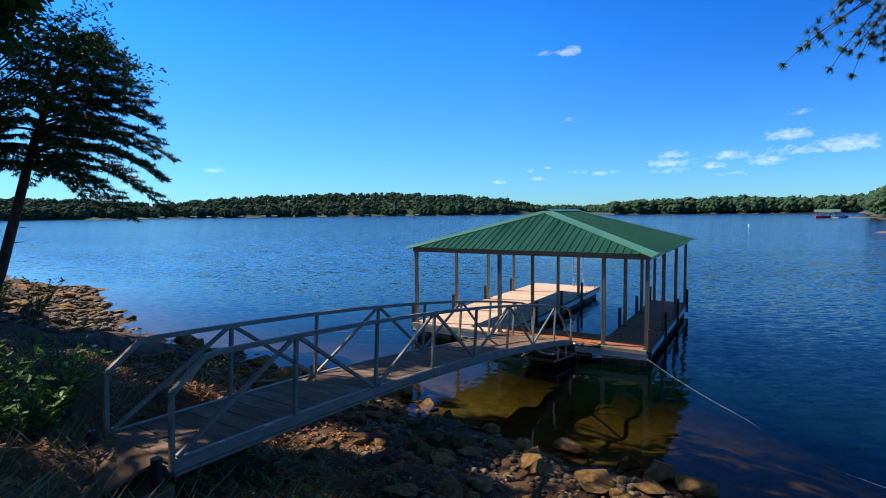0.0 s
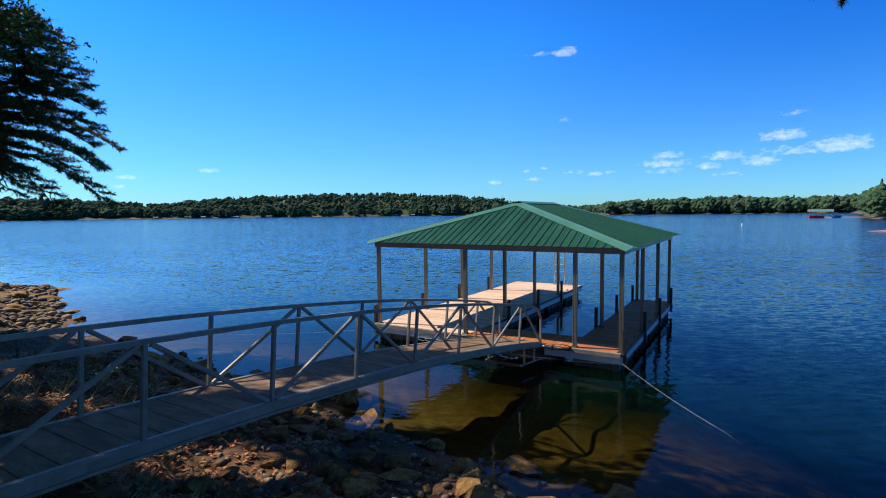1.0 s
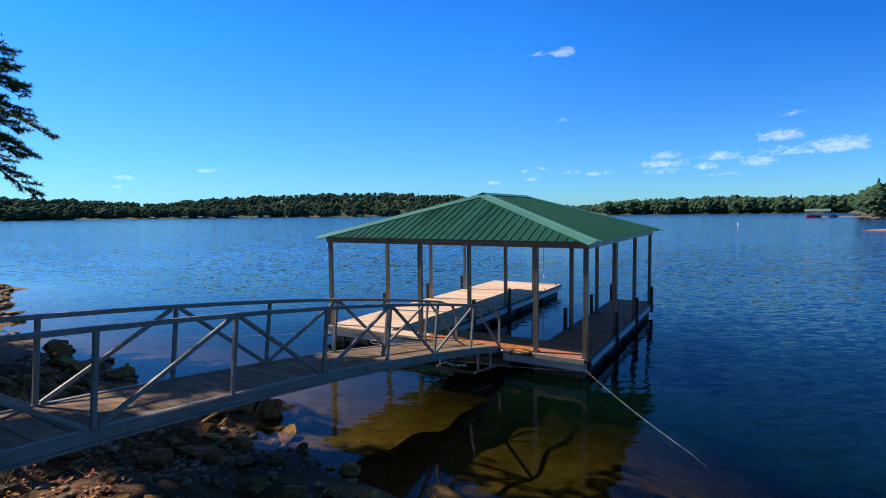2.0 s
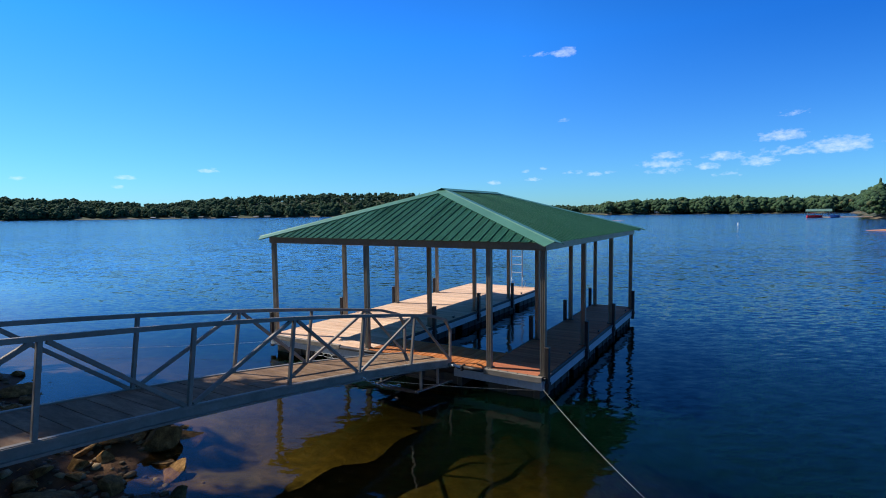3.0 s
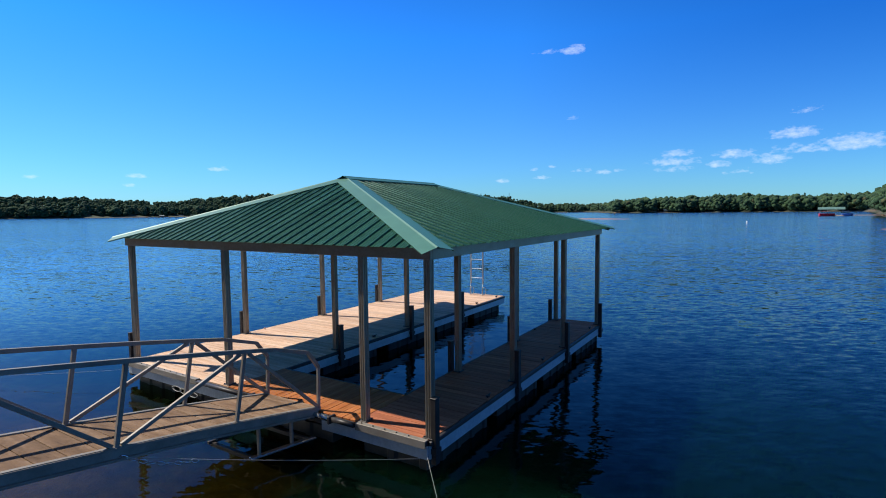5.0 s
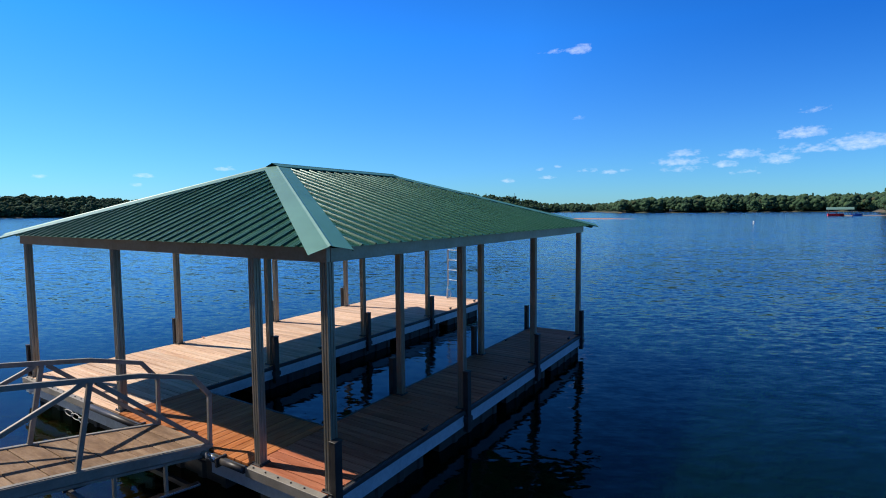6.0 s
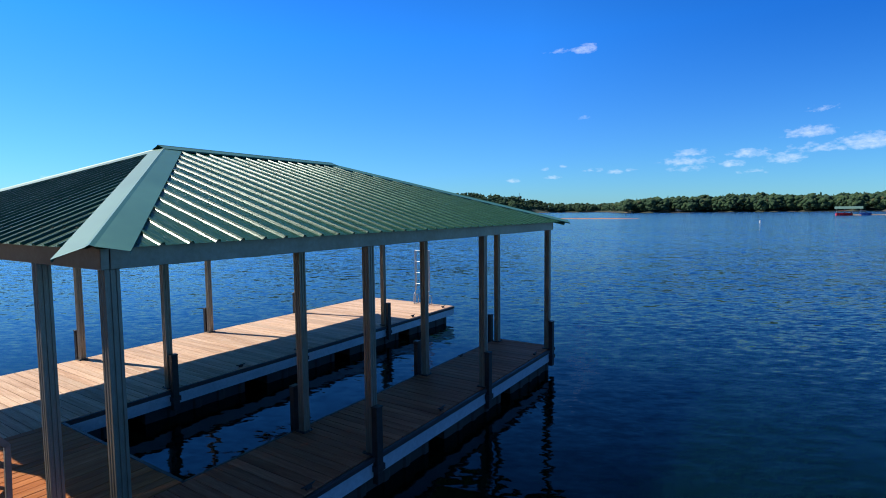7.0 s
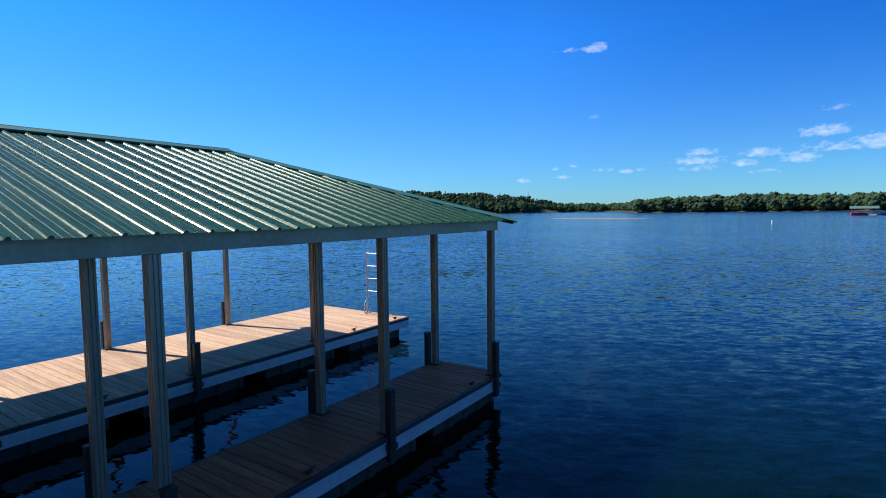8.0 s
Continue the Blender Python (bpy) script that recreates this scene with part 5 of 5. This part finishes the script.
def build_oak(name, label, base, height, boughs, seed, leaves_per=30, leaf=0.13, spread=0.85, gaps=True):
    """Boughs: end points, each split into twigs with leaf sprays."""
    rng = random.Random(seed)
    g = np.random.default_rng(seed)
    b = Vector((*base, ground_z(*base) - 0.1))
    th = thing(name, label, "tree", b)
    wood = fresh()
    stem = curve((0, 0, 0), (0.3, 0.4, height * 0.55), 0.0, 5)
    tube(wood, stem, [0.34, 0.29, 0.26, 0.23, 0.2, 0.16], 10)
    thick = 0.42 / max(4, len(boughs)) + 0.02
    P, D, S = [], [], []
    for q in boughs:
        q = Vector(q) - b
        s = stem[min(5, max(1, int(5 * min(1, (q.z * 0.55) / (height * 0.55)))))]
        c = curve(s, q, 0.12 * (q - s).length, 8)
        tube(wood, c, [thick * (1 - 0.113 * k) for k in range(9)], 7)
        for k in range(15):
            f = 0.3 + 0.7 * k / 14
            i = min(int(f * 8), 7)
            p = c[i].lerp(c[i + 1], f * 8 - i)
            d = Vector((rng.uniform(-1, 1), rng.uniform(-1, 1), rng.uniform(-0.55, 0.6))).normalized()
            L = rng.uniform(0.45, 1.1) * spread * (1.25 - 0.5 * f)
            e = p + d * L
            tube(wood, [p, p.lerp(e, 0.5) + Vector((0, 0, 0.05)), e], [0.018, 0.011, 0.004], 5)
            for _ in range(leaves_per):
                w = rng.random() ** 0.6
                o = p.lerp(e, 0.2 + 0.85 * w) + Vector((rng.gauss(0, .14), rng.gauss(0, .14), rng.gauss(0, .10)))
                P.append(o[:])
                D.append((d + Vector((rng.uniform(-1, 1), rng.uniform(-1, 1), rng.uniform(-1, .4)))).normalized()[:])
                S.append(leaf * rng.uniform(0.65, 1.2))
    part("trunk", wood, M_BARK, th, "", True)
    P, D, S = np.array(P), np.array(D), np.array(S)
    if gaps:
        keep = ~in_gap(P + np.array(b[:]))
        P, D, S = P[keep], D[keep], S[keep]
    N = np.stack([g.uniform(-1, 1, len(P)), g.uniform(-1, 1, len(P)), g.uniform(0.2, 1, len(P))], -1)
    v, f = scatter(leaf_template(LEAF_OAK if leaf < 0.16 else LEAF_PLAIN), np.array(P), S, np.array(D), N)
    ob = new("leaves", mesh_arrays("leaves", v, f, M_OAK))
    ob.parent = th


def crown(c, r, n, seed, low=-0.5):
    rng = random.Random(seed)
    out = []
    while len(out) < n:
        v = Vector((rng.uniform(-1, 1), rng.uniform(-1, 1), rng.uniform(low, 1)))
        if 0.35 < v.length < 1:
            out.append((c[0] + v.x * r[0], c[1] + v.y * r[1], c[2] + v.z * r[2]))
    return out


build_pine()
build_near_pine()
OAK = "broad oak overhanging the bank with leafy boughs; unseen ones placed for shade"
build_oak("oak_tree", OAK, (-9.6, -11.6), 14, [(-7.5, -9.2, 10.1), (-6.9, -8.9, 10.2), (-7.2, -9.0, 9.5), (-6.7, -8.7, 9.3), (-7.5, -9.2, 8.7), (-7.0, -8.9, 8.4), (-6.6, -8.6, 8.15), (-7.6, -9.3, 7.9), (-6.9, -8.8, 7.65), (-5.7, -8.1, 10.1), (-5.2, -7.8, 10.05), (-5.1, -7.7, 9.6), (-5.0, -7.6, 9.0), (-5.4, -7.9, 9.3), (-4.6, -7.4, 8.7), (-4.35, -7.25, 8.5), (-4.3, -7.2, 8.15), (-4.8, -7.5, 8.35), (-6.1, -8.4, 10.0)], 31, 17, 0.125, 0.42)
# oaks out of view, crowns set where the bank and gangway need shade
build_oak("oak_tree", OAK, (-9.5, -12.4), 15, crown((-7.4, -12.7, 14.4), (4.2, 4.8, 2.0), 44, 5, -0.7), 35, 28, 0.26, 1.1)
build_oak("oak_tree", OAK, (-4.5, -16.8), 15, crown((0.2, -7.7, 12.7), (3.0, 2.2, 1.2), 34, 8, -0.9), 37, 24, 0.26, 0.9)
build_oak("oak_tree", OAK, (-15.5, -12.2), 16, crown((-13.0, -9.0, 14.4), (4.8, 2.2, 1.1), 30, 9, -0.9), 39, 18, 0.28, 0.9)
build_oak("oak_tree", OAK, (-21.0, -12.6), 16, crown((-19.6, -9.8, 15.2), (4.2, 1.9, 2.0), 30, 15, -0.9), 41, 24, 0.30, 0.9)
build_oak("oak_tree", OAK, (-6.5, -11.6), 14, crown((-4.4, -9.1, 12.6), (1.6, 1.5, 0.9), 26, 16, -0.9), 43, 28, 0.28, 0.7, False)
build_oak("oak_tree", OAK, (-11.6, -12.0), 14, crown((-8.4, -8.4, 13.2), (2.2, 1.2, 0.8), 20, 19, -0.9), 45, 24, 0.26, 0.7, False)
build_oak("oak_tree", OAK, (-8.0, -15.8), 15, crown((-4.6, -14.2, 13.0), (1.7, 1.5, 0.8), 18, 23, -0.9), 47, 24, 0.28, 0.8, False)
# unseen trees, added to shut out sky and deepen the bank's shade
BACK = "tall leafy tree out of view, added to shade the wooded bank"
for n_, (bx_, by_, c_, r_, k_) in enumerate((((-8.5, -17.5), 0, (-6.5, -16.2, 11.0), (4.6, 3.4, 3.4), 24), ((-17.5, -13.0), 0, (-17.5, -10.9, 8.4), (3.8, 3.0, 3.4), 24), ((1.0, -21.0), 0, (0.5, -20.0, 10.5), (4.6, 3.0, 4.0), 20), ((8.0, -24.0), 0, (8.0, -23.5, 10.5), (4.6, 3.0, 4.5), 20), ((15.5, -22.0), 0, (16.0, -21.5, 10.0), (4.0, 3.5, 4.5), 18), ((-15.0, -20.5), 0, (-14.5, -20.0, 11.0), (4.6, 3.6, 4.0), 20), ((1.0, -15.5), 0, (2.5, -13.2, 11.8), (5.0, 3.8, 2.2), 26), ((6.0, -19.0), 0, (8.0, -15.5, 12.2), (5.0, 3.8, 2.2), 26), ((15.2, -14.0), 0, (12.8, -11.8, 11.6), (3.8, 3.0, 2.0), 18), ((-2.5, -16.2), 0, (-4.4, -14.6, 10.4), (3.0, 2.2, 1.8), 22), ((-13.5, -14.0), 0, (-12.6, -11.8, 9.4), (3.6, 2.6, 3.2), 24), ((22.0, -18.0), 0, (22.5, -18.0, 9.5), (4.0, 3.5, 4.0), 16))):
    build_oak("oak_tree", BACK, bx_, 14, crown(c_, r_, k_, 50 + n_), 90 + n_, 20, 0.34, 1.4)

# ---- the far shore ----


def far_place(az, dist):
    a = radians(az)
    return 11 + math.sin(a) * dist, -8 + math.cos(a) * dist


def far_edge(az):
    return float(np.interp(az, FAR_AZ, FAR_D)) + 14 * math.sin(az * 1.9) + 7 * math.sin(az * 5.3)


def build_far_woods():
    g = np.random.default_rng(77)
    bm = fresh()
    bmesh.ops.create_icosphere(bm, subdivisions=1, radius=1)
    base = np.array([v.co[:] for v in bm.verts])
    tris = np.array([[v.index for v in f.verts] for f in bm.faces])
    bm.free()
    V, F, count = [], [], 0
    for k in range(5000):
        az = g.uniform(-76, 13)
        edge = far_edge(az)
        near = edge < 700
        back = g.uniform(10, 260) if not near else g.uniform(8, 90)
        if g.random() < 0.45:
            back = g.uniform(3, 40)
        x, y = far_place(az, edge + back)
        z = ground_z(x, y)
        if z < 0.4:
            continue
        h = g.uniform(13, 23) * (1.0 if not near else 0.72)
        pine = g.random() < 0.10
        w = h * (0.2 if pine else g.uniform(0.3, 0.42))
        lobes = 6 if pine else (30 if near else 12)
        for j in range(lobes):
            if pine:
                fz = 0.3 + 0.65 * j / (lobes - 1)
                r = w * (1.15 - fz) * g.uniform(0.8, 1.2)
                c = np.array([g.normal(0, .1) * w, g.normal(0, .1) * w, fz * h])
                sc = np.array([r, r, h * 0.13])
            else:
                fz = g.uniform(0.3, 0.88)
                sp = w * math.sin(math.pi * min(0.97, fz)) * 0.95
                a = g.uniform(0, 6.28)
                c = np.array([math.cos(a) * sp * g.uniform(0.3, 1), math.sin(a) * sp * g.uniform(0.3, 1), fz * h])
                r = w * (g.uniform(0.2, 0.34) if near else g.uniform(0.32, 0.52))
                sc = np.array([r, r, r * g.uniform(0.7, 1.0)])
            p = base * (1 + g.uniform(-0.2, 0.2, (len(base), 1))) * sc + c + np.array([x, y, z - 1.0])
            V.append(p)
            F.append(tris + count)
            count += len(base)
    me = mesh_arrays("far_woods", np.concatenate(V).tolist(), np.concatenate(F).tolist(), M_FOREST, True)
    tagged(new("far_woods", me), "dense green mixed woods covering the far hills", "woods", kind="stuff")


build_far_woods()


def plain(name, colour, rough=0.7):
    c2 = tuple(min(1, c * 1.25) for c in colour)
    return mottled(name, [(0.3, colour), (0.7, c2)], 0.4, rough, fine=2.0, bump_d=0.01, dark=(0.75, 0.75, 0.75))


M_BRICK = plain("red_house_wall", (0.26, 0.09, 0.05))
M_SIDING = plain("grey_house_wall", (0.36, 0.35, 0.32))
M_TAN = plain("tan_house_wall", (0.38, 0.30, 0.2))
M_SHINGLE = plain("grey_shingle", (0.13, 0.12, 0.12))
M_GLASS = plain("dark_window", (0.02, 0.025, 0.03), 0.15)
M_REDBOAT = plain("red_hull", (0.45, 0.015, 0.03), 0.35)
M_BLUEBOAT = plain("blue_hull", (0.05, 0.14, 0.45), 0.35)
M_DOCKROOF = plain("grey_dock_roof", (0.3, 0.31, 0.3), 0.5)
M_GREENROOF = plain("dull_green_roof", (0.10, 0.18, 0.14), 0.5)
M_CLAY = plain("red_clay", (0.36, 0.16, 0.065), 0.9)


def gable(bm, x0, x1, y0, y1, z0, z1):
    """A solid gable roof, ridge along x."""
    ym = (y0 + y1) / 2
    vs = [bm.verts.new(p) for p in ((x0, y0, z0), (x1, y0, z0), (x1, y1, z0), (x0, y1, z0), (x0, ym, z1), (x1, ym, z1))]
    for f in ((0, 1, 5, 4), (2, 3, 4, 5), (1, 2, 5), (3, 0, 4), (3, 2, 1, 0)):
        bm.faces.new([vs[i] for i in f])
    return bm


def house(az, back, w, wall, label, turn=0):
    x, y = far_place(az, far_edge(az) + back)
    h = thing("house", label, "house", (x, y, ground_z(x, y) - 0.5), "houses on the far shore")
    h.rotation_euler = (0, 0, radians(-az + turn))
    part("wall", box(fresh(), (-w / 2, -5, 0), (w / 2, 5, 6.5), 0.05), wall, h)
    part("roof", gable(fresh(), -w / 2 - .6, w / 2 + .6, -5.7, 5.7, 6.4, 9.6), M_SHINGLE, h)
    part("wall", box(fresh(), (-w * 0.18, -7.2, 0), (w * 0.22, -5.02, 5.0), 0.05), wall, h)
    part("porch_roof", box(fresh(), (-w * 0.2, -7.6, 5.0), (w * 0.24, -5.02, 5.3)), M_SHINGLE, h)
    for k in range(int(w / 2.6)):
        for z in (1.3, 4.2):
            xx = -w / 2 + 1.4 + k * 2.6
            if -w * 0.2 < xx < w * 0.24:
                continue
            win = part("window", box(fresh(), (xx - 0.65, -5.06, z), (xx + 0.65, -4.98, z + 1.5)), M_WHITE, h, "white framed window")
            part("pane", box(fresh(), (xx - 0.52, -5.10, z + 0.12), (xx + 0.52, -5.065, z + 1.38)), M_GLASS, win)
    part("chimney", box(fresh(), (w * 0.3, 0.5, 7), (w * 0.3 + 1, 1.6, 10.8)), M_BRICK, h)
    return h


def far_dock(az, out, w, roof_mat, label, boat=None):
    x, y = far_place(az, far_edge(az) - out)
    d = thing("far_dock", label, "boat dock", (x, y, 0), "docks along the far shore")
    d.rotation_euler = (0, 0, radians(-az))
    part("deck", box(fresh(), (-w / 2, -4, -0.2), (w / 2, 4, 0.55), 0.03), M_DECK, d)
    part("roof", gable(fresh(), -w / 2 - .4, w / 2 + .4, -4.4, 4.4, 3.3, 4.5), roof_mat, d)
    for sx in (-1, -0.33, 0.33, 1):
        for sy in (-1, 1):
            part("post", box(fresh(), (sx * w * 0.48 - .08, sy * 3.9 - .08, 0.5), (sx * w * 0.48 + .08, sy * 3.9 + .08, 3.35)), M_POST, d)
    part("walkway", box(fresh(), (-0.8, 4.02, 0.2), (0.8, 4 + out + 4, 0.5)), M_DECK, d)
    if boat:
        hull(boat, (x - math.cos(radians(az)) * w * 0.1, y - 1.0), radians(-az))


def hull(mat, at, turn, size=7.0, label="small motor boat moored under a dock roof"):
    bt = thing("motor_boat", label, "boat", (at[0], at[1], 0.0))
    bt.rotation_euler = (0, 0, turn)
    rows = []
    bm = fresh()
    for f, w, zk in ((0, 0.95, -0.2), (0.3, 1.15, -0.3), (0.65, 1.1, -0.25), (0.88, 0.6, 0.0), (1.0, 0.06, 0.35)):
        x = -size / 2 + size * f
        rows.append([bm.verts.new(p) for p in ((x, -w, 1.25), (x, -w * 0.85, 0.2), (x, 0, zk), (x, w * 0.85, 0.2), (x, w, 1.25))])
    for a, c in zip(rows, rows[1:]):
        for k in range(4):
            bm.faces.new((a[k], a[k + 1], c[k + 1], c[k]))
        bm.faces.new((a[4], a[0], c[0], c[4]))
    bm.faces.new(rows[0][::-1])
    bmesh.ops.recalc_face_normals(bm, faces=bm.faces[:])
    part("hull", bm, mat, bt)
    part("windscreen", box(fresh(), (0.2, -0.8, 1.25), (0.3, 0.8, 1.8)), M_GLASS, bt)
    part("bimini_top", box(fresh(), (-2.0, -1.0, 2.35), (0.4, 1.0, 2.45), 0.03), mat, bt)
    for sx in (-1.8, 0.2):
        for sy in (-0.9, 0.9):
            part("pole", box(fresh(), (sx - .03, sy - .03, 1.2), (sx + .03, sy + .03, 2.4)), M_CHROME, bt)


def build_far_things():
    house(-47.5, 38, 20, M_BRICK, "red brick house among trees on the far shore", 12)
    house(-43.6, 30, 16, M_SIDING, "grey house with a low roof on the far shore", -8)
    house(-29.0, 48, 22, M_SIDING, "large grey house among trees on the far shore", 10)
    house(-62.5, 22, 18, M_TAN, "tan house low on the far shore", 0)
    house(-35.0, 26, 12, M_TAN, "small tan house on the far shore", 15)
    house(-10.0, 24, 16, M_TAN, "tan house behind trees on the far shore", -10)
    house(-8.4, 22, 14, M_SIDING, "grey house behind trees on the far shore", 5)
    house(0.4, 110, 20, M_WHITE, "pale house high among trees on the far shore", 5)
    grey = "small roofed dock along the far shore"
    for k, az in enumerate((-66.2, -60.4, -58.8, -57.6, -56.2, -53.2, -52.0, -51.0, -49.9, -40.2, -36.6, -34.6)):
        far_dock(az, 10, (16, 9, 12, 14, 10)[k % 5], M_DOCKROOF if k % 3 else M_GREENROOF, grey)
    # roofed dock with boats off the near point
    x, y = 41.0, 334.0
    d = thing("far_dock", "roofed dock with red and blue boats off the clay point", "boat dock", (x, y, 0), "docks along the far shore")
    d.rotation_euler = (0, 0, radians(-5))
    part("deck", box(fresh(), (-6, -5, -0.2), (6, 5, 0.5), 0.03), M_DECK, d)
    part("roof", gable(fresh(), -6.8, 6.8, -5.6, 5.6, 3.9, 5.4), M_GREENROOF, d)
    for sx in (-5.7, -1.9, 1.9, 5.7):
        for sy in (-4.8, 4.8):
            part("post", box(fresh(), (sx - .1, sy - .1, 0.5), (sx + .1, sy + .1, 3.95)), M_POST, d)
    part("walkway", box(fresh(), (6.02, -0.8, 0.2), (30, 0.8, 0.5)), M_DECK, d)
    d.scale = (0.85, 0.85, 0.85)
    hull(M_REDBOAT, (x - 2.2, y - 5.6), 0.2, 7.0, "red motor boat tied in front of a far dock")
    hull(M_BLUEBOAT, (x + 6.4, y - 3.5), 0.1, 5.0, "blue motor boat tied beside a far dock")
    # buoy
    bu = thing("buoy", "white cylindrical channel buoy floating on the lake", "buoy", (7.45, 152.0, 0))
    part("float", tube(fresh(), [(0, 0, -0.2), (0, 0, 0.12), (0, 0, 0.9), (0, 0, 1.0)], [0.28, 0.28, 0.24, 0.08], 12), M_WHITE, bu, smooth=True)
    bu.scale = (0.6, 0.6, 0.7)
    part("stripe", tube(fresh(), [(0, 0, 0.45), (0, 0, 0.55)], 0.275, 12), plain("orange_band", (0.6, 0.2, 0.03)), bu, "orange band")
    # radio mast on the hill
    mx, my = far_place(-24.6, 1560)
    ma = thing("radio_mast", "thin steel lattice radio mast above the far woods", "mast", (mx, my, ground_z(mx, my)))
    bm = fresh()
    hgt = 36
    for a in range(3):
        c, s = math.cos(a * 2.09), math.sin(a * 2.09)
        bar(bm, (c * 0.7, s * 0.7, 0), (c * 0.4, s * 0.4, hgt), 0.22, 0.22, up=(0, 1, 0))
    for k in range(12):
        z = k * hgt / 12
        for a in range(3):
            p = (math.cos(a * 2.09) * 0.65, math.sin(a * 2.09) * 0.65, z)
            q = (math.cos(a * 2.09 + 2.09) * 0.6, math.sin(a * 2.09 + 2.09) * 0.6, z + hgt / 12)
            bar(bm, p, q, 0.14, 0.14, up=(0.1, 1, 0.2))
    part("lattice", bm, M_POST, ma)
    # clay bars just above the water
    for n_, (cx_, cy_, hl, hw) in enumerate(((-64, 236, 27, 3.0), (33, 112, 4.5, 0.6))):
        bm = fresh()
        bmesh.ops.create_icosphere(bm, subdivisions=4, radius=1, matrix=Matrix.Translation((cx_, cy_, -0.15)) @ Matrix.Rotation(radians(-8), 4, "Z") @ Matrix.Diagonal((hl, hw * 0.7, 0.42, 1)))
        for v in bm.verts:
            v.co.z += 0.12 * noise.noise(v.co * 0.25)
        tagged(part("sandbar", bm, M_CLAY, None, "", True), "low bar of orange clay just above the lake surface", "sandbar", kind="structure")


build_far_things()

# a fallen leaf on the deck
lv, lf = leaf_template(LEAF_OAK, 0.3)
lob = new("fallen_leaf", mesh_arrays("fallen_leaf", (lv * 0.14).tolist(), lf.tolist(), M_LITTER))
lob.matrix_world = pose(-0.2, 3.2, DECK + 0.012, 4, 6, 70)
tagged(lob, "single red-brown oak leaf on the sunlit deck", "leaf")

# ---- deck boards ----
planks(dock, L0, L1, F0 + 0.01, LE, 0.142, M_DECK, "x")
# right finger: boards whose colour carries the roof's shade
planks(dock, S1, R1, F0 + 0.01, RE, 0.142, M_DECK_SHADED, "x")
planks(dock, L1 + 0.004, S1 - 0.004, F0 + 0.01, F1, 0.142, M_DECK_RED, "y")
